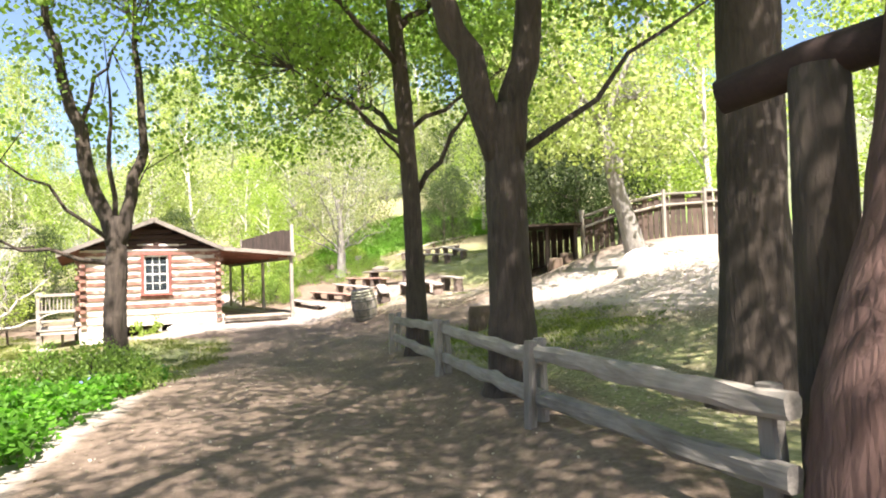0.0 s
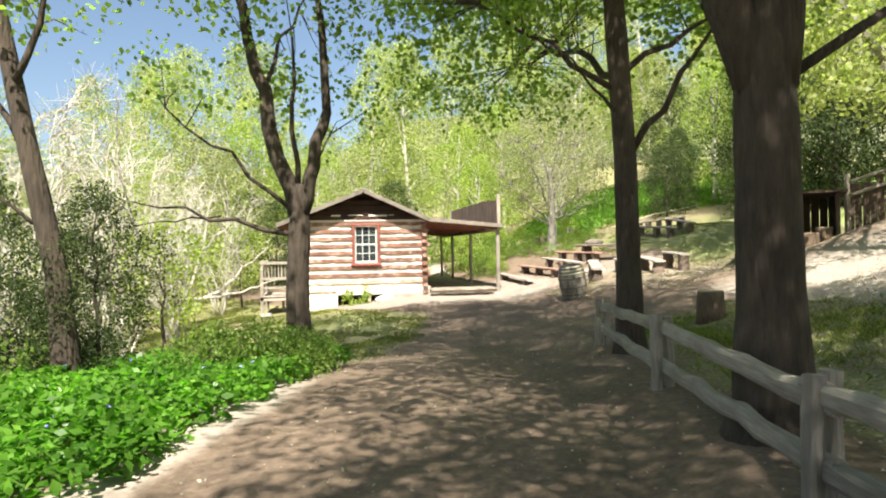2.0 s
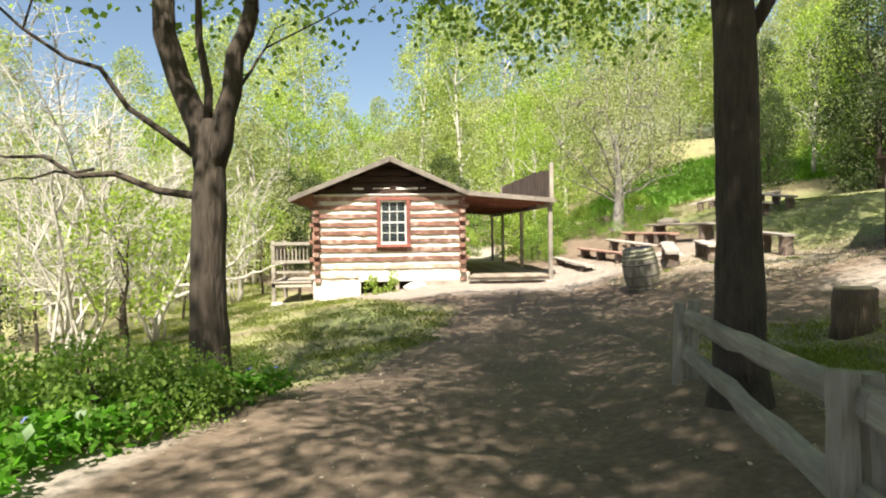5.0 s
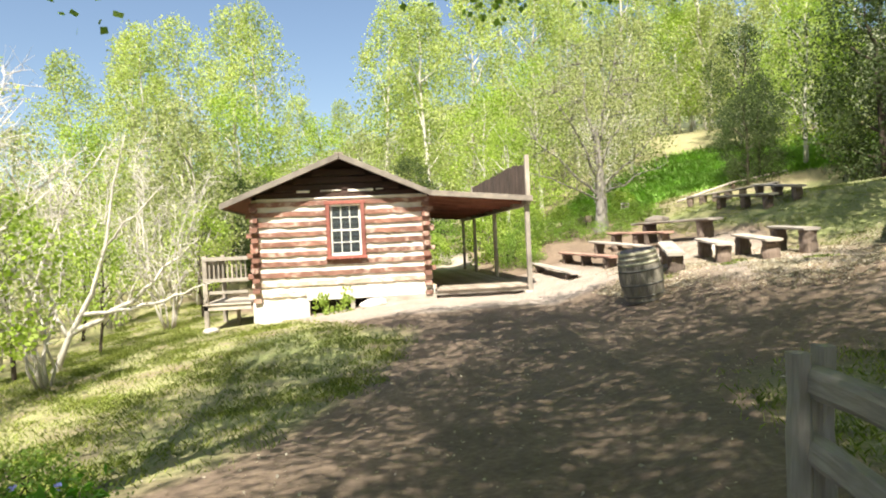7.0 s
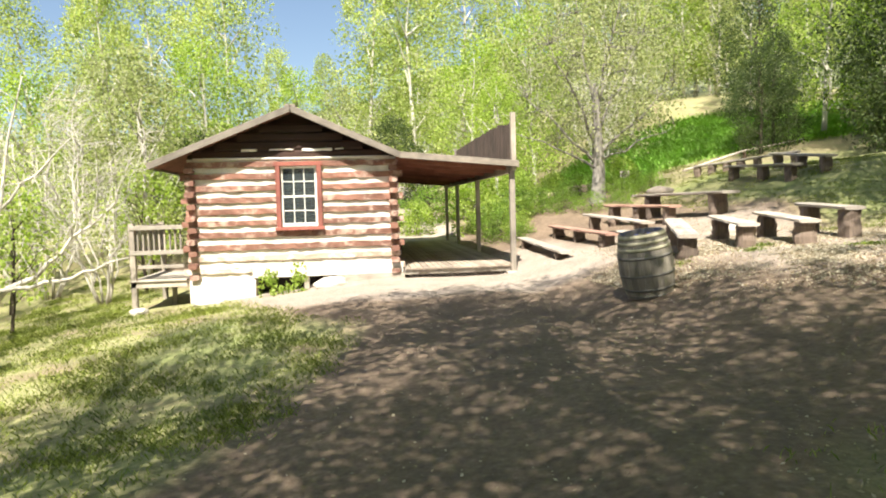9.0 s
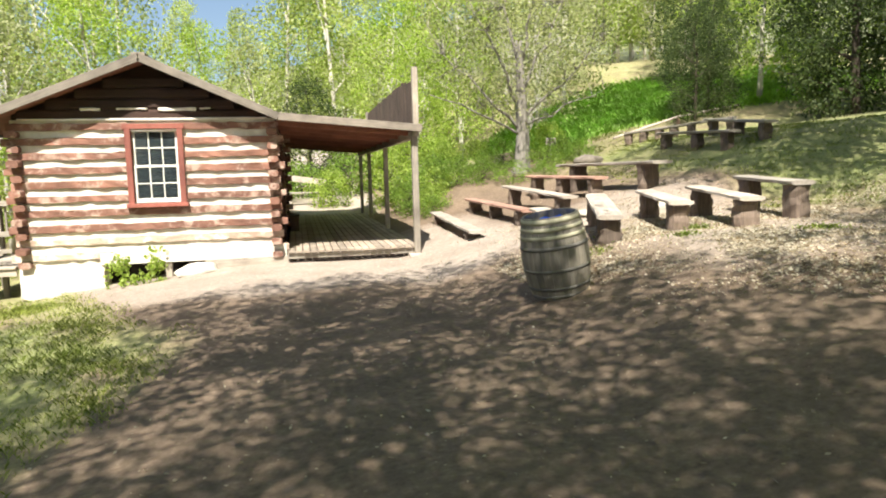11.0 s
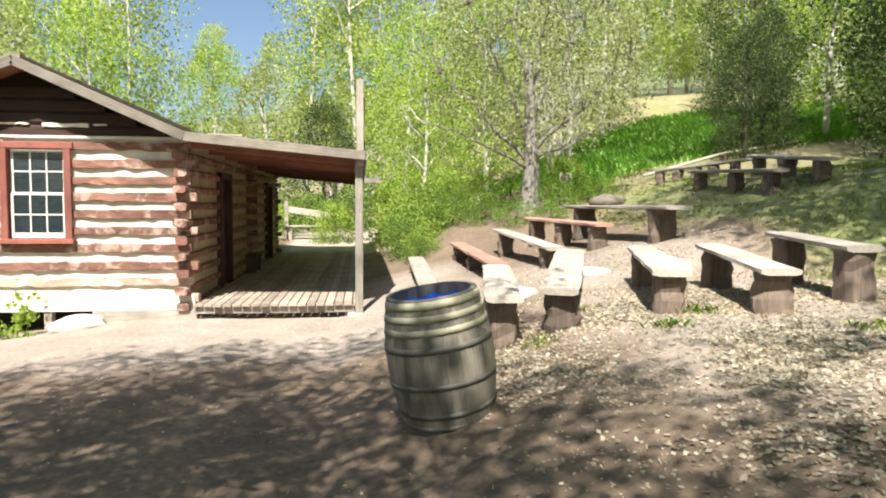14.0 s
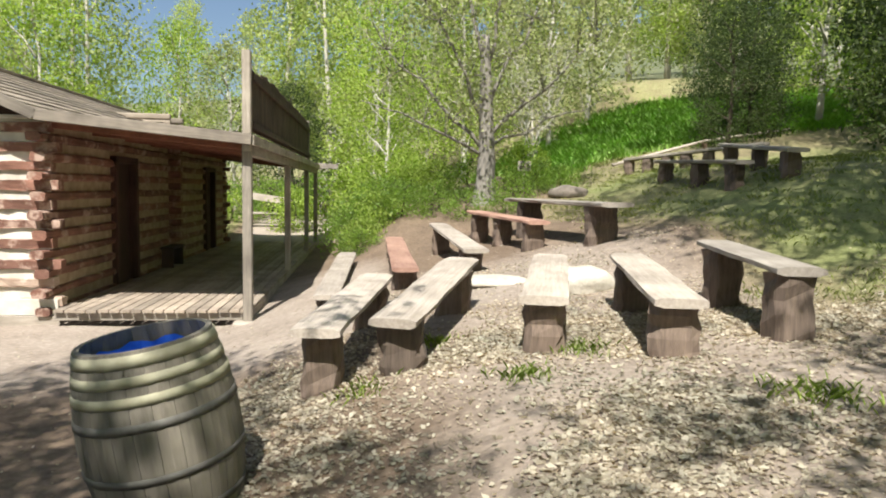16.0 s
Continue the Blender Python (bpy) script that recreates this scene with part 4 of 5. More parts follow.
near_tree("cottonwood", 2.39, 5.64, [(0, 0, 0), (0.0, 0, 0.9), (0.03, 0, 2.2), (0.08, 0, 3.6), (0.1, 0, 6.0)], [0.42, 0.325, 0.30, 0.29, 0.21],
          [((0.1, 0, 5.6), (-1.4, 0.9, 8.8), 0.14, 0.03), ((0.1, 0, 5.8), (1.8, 0.3, 8.8), 0.14, 0.03), ((0.1, 0, 4.9), (2.6, -0.6, 6.8), 0.08, 0.02)],
          # second blob is added out of view to shade the ground by the fence
          [((0.2, 0.6, 8.8), (4.6, 4.2, 2.5), 1450), ((-1.4, -4.4, 8.6), (4.0, 3.6, 1.8), 1150), ((4.2, 3.0, 6.4), (2.2, 2.2, 1.2), 110)], "massive cottonwood trunk beside the fence", seed=24)
# added out of view, so that its crown shades the start of the path
near_tree("cottonwood", -6.2, -3.2, [(0, 0, 0), (0, 0, 2.4), (0.2, 0, 6.0)], [0.4, 0.32, 0.22],
          [((0.2, 0, 5.6), (2.2, 1.0, 8.6), 0.12, 0.03), ((0.2, 0, 5.8), (-1.6, 0.6, 9.0), 0.12, 0.03)],
          [((2.0, 1.0, 8.8), (4.4, 4.0, 2.4), 800)], "unseen cottonwood added to shade the start of the path", seed=25)
# stands out of view; added to throw shade on path and periwinkle
near_tree("cottonwood", -6.6, 1.2, [(0, 0, 0), (0.3, 0, 2.4), (1.2, 0.2, 6.0)], [0.36, 0.29, 0.2],
          [((1.2, 0.2, 5.6), (4.2, 1.8, 8.4), 0.12, 0.03), ((1.2, 0.2, 5.8), (5.6, 3.0, 8.6), 0.12, 0.03)],
          [((5.3, 2.0, 8.8), (3.4, 4.2, 2.0), 760), ((2.0, 6.9, 8.4), (1.5, 1.3, 0.9), 150)], "unseen cottonwood added to shade the path near its start", seed=30)
near_tree("cedar", -0.02, 3.12, [(0, 0, 0), (0.0, 0, 0.7), (0.22, -0.02, 1.5), (0.5, 0, 2.6), (0.8, 0.1, 5.0)], [0.44, 0.36, 0.25, 0.21, 0.16],
          [], [((1.2, 0, 6.2), (1.8, 1.8, 1.6), 90)], "leaning cedar with shaggy reddish bark", mat=M_BARK_CEDAR, leaf_mat=M_LEAF_CEDAR, seed=26)
near_tree("leaning_tree", -5.35, 12.5, [(0, 0, 0), (-0.1, 0, 1.4), (-0.45, 0, 3.2), (-1.0, 0.2, 5.8)], [0.18, 0.14, 0.12, 0.08],
          [((-0.45, 0, 3.0), (-1.8, 0.6, 5.2), 0.05, 0.015), ((-0.6, 0, 3.8), (0.4, -0.3, 6.2), 0.05, 0.015), ((-0.2, 0, 2.0), (-1.4, -0.4, 3.0), 0.03, 0.01)],
          [((-0.9, 0.2, 5.8), (1.8, 1.6, 1.4), 46)], "slender leaning tree with sparse leaves", seed=27)
low_willow = near_tree("bare_willow", -7.3, 27.0, [(0, 0, 0), (0.18, 0, 0.4), (0.35, 0, 0.75), (0.8, 0, 1.5), (1.15, 0, 2.5), (1.3, 0.1, 3.6), (1.6, 0.1, 4.6)], [0.08, 0.066, 0.058, 0.046, 0.034, 0.022, 0.01],
          [((0.35, 0, 0.72), (1.6, 0.1, 1.3), 0.055, 0.042), ((1.6, 0.1, 1.3), (3.0, 0.2, 2.5), 0.042, 0.012), ((0.6, 0, 1.1), (2.1, -0.1, 1.25), 0.042, 0.03), ((2.1, -0.1, 1.25), (3.3, -0.2, 1.6), 0.03, 0.01),
           ((0.3, 0, 0.65), (-0.3, 0, 1.8), 0.05, 0.04), ((-0.3, 0, 1.8), (0.2, 0.1, 3.0), 0.04, 0.03), ((0.2, 0.1, 3.0), (1.2, 0.1, 4.4), 0.03, 0.01), ((-0.3, 0, 1.7), (-1.4, 0.3, 3.6), 0.035, 0.01), ((1.1, 0, 2.4), (2.3, 0.2, 3.6), 0.03, 0.01)],
          [((2.2, 0, 2.2), (1.3, 0.8, 0.9), 90), ((0.6, 0, 3.6), (1.4, 0.9, 1.1), 90), ((-0.9, 0.2, 3.0), (0.9, 0.8, 0.9), 40)], "pale bare willow with low spreading limbs", leaf_len=0.07, per=3, mat=M_BARK_PALE, leaf_mat=M_LEAF_POPLAR, seed=34, twig=0.009, clump=0.3)
low_willow.scale = (1.12, 1.12, 1.2)
near_tree("leaning_tree", 11.0, 15.9, [(0, 0, 0), (-0.35, 0, 1.2), (-0.8, 0, 2.4), (-1.1, 0, 4.0)], [0.34, 0.26, 0.22, 0.17],
          [((-0.8, 0, 2.3), (0.8, 0.4, 5.0), 0.1, 0.03), ((-1.1, 0, 3.9), (-2.6, 0.6, 6.4), 0.11, 0.03), ((-1.1, 0, 3.9), (0.2, -0.6, 7.0), 0.11, 0.03)],
          # second blob is added to throw shade on the shed
          [((-0.8, 0.4, 5.6), (3.6, 3.2, 2.5), 330), ((1.4, 2.6, 5.4), (3.2, 1.6, 1.1), 190), ((-0.6, -0.6, 3.4), (2.8, 2.2, 0.9), 90)], "leaning grey-barked tree with light green crown", leaf_len=0.12, mat=M_BARK_GREY, leaf_mat=M_LEAF_POPLAR, seed=28)
# added for its shade: the crown hangs out of view above the lawn
near_tree("cottonwood", 14.5, 20.0, [(0, 0, 0), (-0.2, 0, 1.6), (-0.5, 0.1, 3.2), (-0.8, 0.2, 5.4)], [0.3, 0.24, 0.21, 0.14],
          [((-0.6, 0.1, 3.8), (-3.0, 1.6, 6.4), 0.1, 0.03), ((-0.8, 0.2, 5.2), (0.8, 1.6, 8.0), 0.1, 0.03), ((-0.7, 0.1, 4.4), (-1.8, -1.6, 7.2), 0.09, 0.03), ((-0.8, 0.2, 5.2), (-3.6, 2.4, 8.6), 0.1, 0.03)],
          [((-2.0, 1.6, 7.0), (3.6, 3.0, 1.9), 520), ((-3.3, 2.2, 8.6), (3.2, 3.4, 1.3), 460), ((-3.0, 5.6, 8.9), (3.0, 2.6, 1.2), 330)], "cottonwood added at the edge of the meadow to shade the lawn", leaf_len=0.11, seed=33)
near_tree("olive_tree", 9.15, 35.5, [(0, 0, 0), (0.05, 0, 1.0), (0.0, 0, 2.2), (-0.05, 0, 4.0)], [0.27, 0.21, 0.17, 0.1],
          [((0, 0, 1.2), (-2.4, 0.2, 3.6), 0.06, 0.012), ((0, 0, 1.5), (2.6, -0.3, 3.9), 0.06, 0.012), ((0, 0, 1.9), (-1.8, -0.6, 5.2), 0.06, 0.012), ((0, 0, 2.2), (1.9, 0.5, 5.8), 0.06, 0.012), ((0, 0, 3.0), (-0.7, 0.3, 7.2), 0.06, 0.012), ((0, 0, 3.2), (0.8, -0.3, 7.0), 0.05, 0.012),
           ((0, 0, 1.1), (-3.0, -0.6, 2.3), 0.045, 0.01), ((0, 0, 1.3), (3.0, 0.4, 2.6), 0.045, 0.01)],
          [((0, 0, 4.4), (3.2, 3.0, 3.0), 1050)], "grey-green tree with many fine bare twigs", leaf_len=0.08, per=10, mat=M_BARK_GREY, leaf_mat=M_LEAF_GREY, seed=29, twig=0.012, clump=0.5)


def standing_tree(name, label, height, radius, base, clumps, per, leaf_len, mat_leaf, mat_bark, seed, trunk_r=0.14, clump=0.55, shape=1.0, limbs=9, width=0.8):
    """A model tree at the origin, to be copied: trunk, limbs, crown."""
    rng, nr = random.Random(seed), np.random.default_rng(seed)
    ob = thing(name, (0, 0, 0), label, "tree")
    n = 8
    pts = [Vector((rng.uniform(-.1, .1) * k / n * 2, rng.uniform(-.1, .1) * k / n * 2, height * 0.93 * k / n - (0.4 if k == 0 else 0))) for k in range(n + 1)]
    part("trunk", tube(pts, [trunk_r * (1 - 0.88 * k / n) for k in range(n + 1)], 8, 0.05, rng), mat_bark, ob, "", True)
    ends = []
    for k in range(limbs):
        z = base * 0.7 + (height * 0.8 - base * 0.7) * (k + rng.random()) / limbs
        a = rng.uniform(0, 2 * math.pi)
        r = radius * (0.9 - 0.4 * z / height) * rng.uniform(0.7, 1.1)
        e = Vector((math.cos(a) * r, math.sin(a) * r, min(height * 0.97, z + r * rng.uniform(0.6, 1.6) * shape)))
        lp = limb_points(rng, (0, 0, z), e, 4)
        part("limb", tube(lp, [trunk_r * 0.45, trunk_r * 0.33, trunk_r * 0.22, trunk_r * 0.12, 0.008], 5), mat_bark, ob, "", True)
        ends.append(e)
    t = nr.uniform(0, 1, size=clumps)
    z = base + (height - base) * t
    prof = np.sin(np.pi * np.clip(0.12 + 0.86 * t, 0, 1)) ** 0.7
    a = nr.uniform(0, 2 * np.pi, size=clumps)
    lob = 1 + 0.28 * np.sin(3 * a + 5 * t) + 0.2 * np.sin(7 * t * 3)
    r = radius * prof * lob * nr.uniform(0.35, 1.0, size=clumps) ** 0.6
    cs = np.stack([np.cos(a) * r, np.sin(a) * r, z], 1)
    part("crown", leaves("crown", clump_points(nr, cs, per, clump), leaf_len, leaf_len * width, mat_leaf, nr), mat_leaf, ob)
    return ob


def bare_tree(name, label, height, spread, stems, seed):
    rng, nr = random.Random(seed), np.random.default_rng(seed)
    ob = thing(name, (0, 0, 0), label, "tree")
    twigs, tips = [], []
    for s in range(stems):
        a = rng.uniform(0, 2 * math.pi)
        r = spread * rng.uniform(0.2, 1.0)
        e = Vector((math.cos(a) * r, math.sin(a) * r, height * rng.uniform(0.6, 1.0)))
        lp = limb_points(rng, (math.cos(a) * 0.12, math.sin(a) * 0.12, -0.2), e, 7, 0.3)
        part("stem", tube(lp, [0.06 * (1 - 0.85 * k / 7) for k in range(8)], 6), M_BARK_PALE, ob, "", True)
        for k in range(26):
            i = rng.randint(2, 6)
            b = a + rng.uniform(-1.3, 1.3)
            L = rng.uniform(0.5, 1.7)
            st = lp[i].lerp(lp[i + 1], rng.random())
            q = st + Vector((math.cos(b) * L * 0.8, math.sin(b) * L * 0.8, L * rng.uniform(-0.1, 0.9)))
            mp = st.lerp(q, 0.5) + Vector((rng.uniform(-.1, .1), rng.uniform(-.1, .1), rng.uniform(-.05, .15)))
            twigs.append(tube([st, mp, q], [0.014, 0.009, 0.003], 4))
            for j in range(3):
                e2 = mp + Vector((rng.uniform(-.5, .5), rng.uniform(-.5, .5), rng.uniform(-.1, .6)))
                twigs.append(tube([st.lerp(q, 0.3 + 0.2 * j), e2], [0.007, 0.002], 3))
            tips.append(q)
    part("twig_mass", join(twigs), M_BARK_PALE, ob, kind="stuff")
    cs = np.array([tuple(t) for t in tips[::5]])
    part("crown", leaves("crown", clump_points(nr, cs, 22, 0.35), 0.08, 0.06, M_LEAF_POPLAR, nr), M_LEAF_POPLAR, ob)
    return ob


def grove(model, group, spots, seed):
    """Places a model tree and its copies. spots: (x, y, scale)."""
    rng = random.Random(seed)
    model["group"] = group
    for k, (x, y, s) in enumerate(spots):
        m = pose(x, y, ground_z(x, y) - 0.05, rng.uniform(-3, 3), rng.uniform(-3, 3), rng.uniform(0, 360)) @ Matrix.Diagonal((s * rng.uniform(.9, 1.1), s * rng.uniform(.9, 1.1), s, 1))
        if k == 0:
            model.matrix_basis = m
        else:
            made = copy_thing(model, pose(0, 0, 0))
            made.matrix_basis = m


poplar = standing_tree("poplar", "tall pale-trunked poplar with light green spring leaves", 16, 2.6, 2.5, 330, 28, 0.15, M_LEAF_POPLAR, M_BARK_PALE, 41, 0.16, 0.6)
grove(poplar, "poplars behind the cabin", [(-8, 54, 1.0), (-5.8, 50.5, 0.95), (-11, 57, 1.05), (-17, 54, 0.9), (-21, 44, 0.85), (-24, 38, 0.8), (-11.5, 50, 0.9), (-14.5, 58, 1.0), (1.5, 57, 1.05), (4.5, 53, 1.0), (8, 58, 1.1), (11.5, 54, 1.0), (15, 60, 1.1), (18.5, 56, 1.0), (22.5, 61, 1.05),
      (-4.5, 62, 0.72), (-1, 66, 0.72), (-18, 66, 0.9), (26, 58, 1.1), (30, 52, 1.0), (34, 60, 1.1), (6, 68, 1.2), (13, 70, 1.2), (21, 72, 1.2), (29, 70, 1.2), (14.5, 54, 0.75), (27.5, 50.5, 0.8), (31, 55, 0.9)], 1)
poplar_b = standing_tree("poplar", "broad leafy poplar on the slope", 12, 3.4, 1.6, 320, 28, 0.15, M_LEAF_BRIGHT, M_BARK_PALE, 42, 0.17, 0.65)
grove(poplar_b, "leafy trees round the clearing", [(6.4, 46.5, 0.72), (6.9, 41.8, 0.5), (20.5, 39.5, 0.7), (-6, 47, 0.8), (-2.5, 52, 0.72), (10.5, 49, 0.8), (-13, 44, 0.7), (3, 61, 1.0), (19, 20, 0.8), (24, 27, 0.95), (20, 12, 0.85), (15, 8.5, 0.8), (26, 17, 1.0), (22, 36, 0.9), (11.5, 4.5, 0.85), (18, 3, 1.0), (31, 30, 1.1), (24, 59, 0.8), (27.5, 64, 0.9), (33, 72, 1.0), (-20, 48, 0.8), (-17, 38, 0.6), (30, 8, 1.1)], 2)
poplar_c = standing_tree("willow", "grey-green willow with airy crown", 10, 2.8, 1.2, 230, 18, 0.16, M_LEAF_GREY, M_BARK_PALE, 43, 0.13, 0.65, 1.3)
grove(poplar_c, "willows on the bank", [(-8.5, 45, 0.9), (13.5, 46, 0.9), (0.5, 50, 0.75), (16, 49, 0.95), (-10.5, 31, 0.55), (-14, 33, 0.7), (-16, 27, 0.75), (9, 52, 0.9), (-22, 36, 0.9), (-13, 20, 0.55), (-6.8, 39, 0.75), (-9, 41.5, 0.85), (-12.5, 37, 0.8), (23, 49, 0.9), (25.5, 57, 0.9), (29, 62, 1.0), (36, 80, 1.3), (31, 84, 1.3), (42, 76, 1.3)], 3)
bare = bare_tree("bare_willow", "pale bare-twigged willow with few young leaves", 7.5, 2.4, 9, 44)
grove(bare, "bare willows on the bank", [(-7.6, 22.5, 0.95), (-9.2, 26, 1.0), (-11, 22, 1.05), (-6.3, 24.2, 0.6), (-13, 29, 1.1), (-8.6, 17.5, 0.85), (-17, 24, 1.1), (-9.5, 37, 0.9), (-12, 40, 1.0), (-6.3, 33, 0.7), (-15, 18, 1.0), (12.5, 45, 0.7)], 4)
young = standing_tree("young_tree", "small bright green young tree", 4.2, 1.2, 1.2, 70, 20, 0.11, M_LEAF_BRIGHT, M_BARK, 45, 0.06, 0.4, 1.0, 6)
grove(young, "young trees on the bank", [(-6.25, 22.2, 0.9), (-9.8, 35, 1.0), (-7.4, 30, 0.8), (-8.2, 27, 1.0), (-5.6, 34.5, 0.9), (-11, 28, 1.1), (-7, 40, 1.0), (-10, 19, 1.0)], 5)
cedar = standing_tree("juniper", "dense dark green juniper", 6.5, 2.1, 0.1, 420, 34, 0.12, M_LEAF_CEDAR, M_BARK, 46, 0.12, 0.42, 0.6, 8, 0.4)
grove(cedar, "junipers beside the clearing", [(19.5, 33.5, 1.3), (22.2, 34.6, 1.4), (20.6, 30.2, 1.3), (16.6, 37.8, 0.62), (17.9, 39.0, 0.7), (24.5, 41.5, 0.9), (22.2, 47, 1.1), (21.5, 27.6, 1.3), (-5.2, 13.2, 0.42), (-6.3, 12.4, 0.45), (-6.2, 15.2, 0.4), (-7.6, 13.4, 0.5), (-9.5, 12.5, 0.6), (-4.6, 42.5, 0.75), (-6.4, 44.5, 0.8), (3, 50, 0.9), (23.5, 31.5, 1.3), (-13, 12, 0.7)], 6)
bush = standing_tree("bush", "low leafy green bush", 1.5, 1.0, 0.05, 110, 22, 0.085, M_LEAF_BRIGHT, M_BARK, 47, 0.04, 0.3, 0.8, 6)
grove(bush, "bushes along the clearing", [(6.6, 36.5, 0.65), (7.6, 40.5, 0.8), (6.1, 39, 0.9), (8.2, 37.5, 0.65), (5.9, 42, 1.3), (10.4, 36.6, 0.7), (3.6, 44.5, 1.0), (7.6, 41, 1.0), (0.5, 44, 1.2), (-2.2, 43.6, 1.2), (6.2, 35.2, 0.5), (6.6, 46.5, 1.4)], 7)
dark_bush = standing_tree("bush", "dark green shrub on the bank", 1.3, 1.1, 0.0, 110, 22, 0.07, M_LEAF_NEAR, M_BARK, 48, 0.04, 0.3, 0.8, 5)
grove(dark_bush, "shrubs on the bank", [(-6.4, 10.8, 0.9), (-7.6, 11.6, 1.1), (-6.6, 15.4, 0.7), (-2.6, 13.3, 0.5), (-3.4, 13.1, 0.5), (-2.2, 14.6, 0.4), (-2.95, 12.5, 0.6), (-3.6, 12.2, 0.6), (-2.5, 12.9, 0.5), (8.6, 34.6, 0.5), (9.8, 34.9, 0.55), (7.9, 35.6, 0.6), (5.9, 36.4, 0.8), (6.7, 37.4, 0.9), (7.2, 36.4, 0.7), (6.0, 38.2, 0.9), (8.9, 36.6, 0.7), (10.4, 35.6, 0.6), (9.4, 34.1, 0.4), (11.0, 35.3, 0.5), (6.1, 34.6, 0.45), (2.4, 47.5, 1.2), (4.6, 47, 1.4), (1.0, 46.5, 1.2)], 8)


# ground plants
def scatter(rng, n, x0, x1, y0, y1, keep, dz):
    pts = []
    while len(pts) < n:
        x, y = rng.uniform(x0, x1), rng.uniform(y0, y1)
        if rng.random() < keep(x, y):
            pts.append((x, y, ground_z(x, y) + dz * rng.random()))
    return np.array(pts)


def vinca():
    rng, nr = random.Random(51), np.random.default_rng(51)

    def keep(x, y):
        left = path_edge(y) - 0.08 - x + 0.25 * noise.noise(Vector((x * 1.5, y * 1.5, 1)))
        if left < 0:
            return 0
        return (1 - step(13.6, 15.2, y + 0.3 * noise.noise(Vector((x, y, 0))))) * (1 - step(3.0, 5.5, left))
    stems = scatter(rng, 3600, -9, -1.5, 3.5, 15, keep, 0.0)
    lift = np.array([0.14 + 0.16 * max(0.0, noise.noise(Vector((x * 1.3, y * 1.3, 2))) + 0.3) for x, y, z in stems])
    pts = clump_points(nr, stems + np.stack([0 * lift, 0 * lift, lift], 1), 13, 0.18)
    pts[:, 2] = np.maximum(pts[:, 2], stems.repeat(13, axis=0)[:, 2] + 0.02)
    ob = new("ground_cover", leaves("ground_cover", pts, 0.1, 0.062, M_VINCA, nr, 0.35))
    tagged(ob, "glossy green periwinkle ground cover beside the path", "plants", kind="stuff")
    fl = stems[:: 45] + np.array([0, 0, 0.33])
    fp = clump_points(nr, fl, 5, 0.025)
    tagged(new("flowers", leaves("flowers", fp, 0.035, 0.03, M_FLOWER, nr, 0.6)), "small blue periwinkle flowers in the ground cover", "flowers", kind="stuff")


vinca()


def blades(name, stems, height, mat, nr, width=0.008, lean=0.5):
    n = len(stems)
    a = nr.uniform(0, 2 * np.pi, size=n)
    h = height * nr.uniform(0.5, 1.3, size=n)
    d = np.stack([np.cos(a), np.sin(a), np.zeros(n)], 1)
    s = np.stack([-np.sin(a), np.cos(a), np.zeros(n)], 1) * width
    up = np.array([0, 0, 1.0])
    mid = stems + d * (h * lean * 0.3)[:, None] + up * (h * 0.6)[:, None]
    tip = stems + d * (h * lean)[:, None] + up * h[:, None]
    co = np.stack([stems - s, stems + s, mid + s * 0.7, tip, mid - s * 0.7], 1).reshape(-1, 3)
    me = bpy.data.meshes.new(name)
    me.vertices.add(5 * n)
    me.vertices.foreach_set("co", co.ravel())
    me.loops.add(5 * n)
    me.loops.foreach_set("vertex_index", np.arange(5 * n))
    me.polygons.add(n)
    me.polygons.foreach_set("loop_start", np.arange(0, 5 * n, 5))
    me.materials.append(mat)
    me.update(calc_edges=True)
    return me


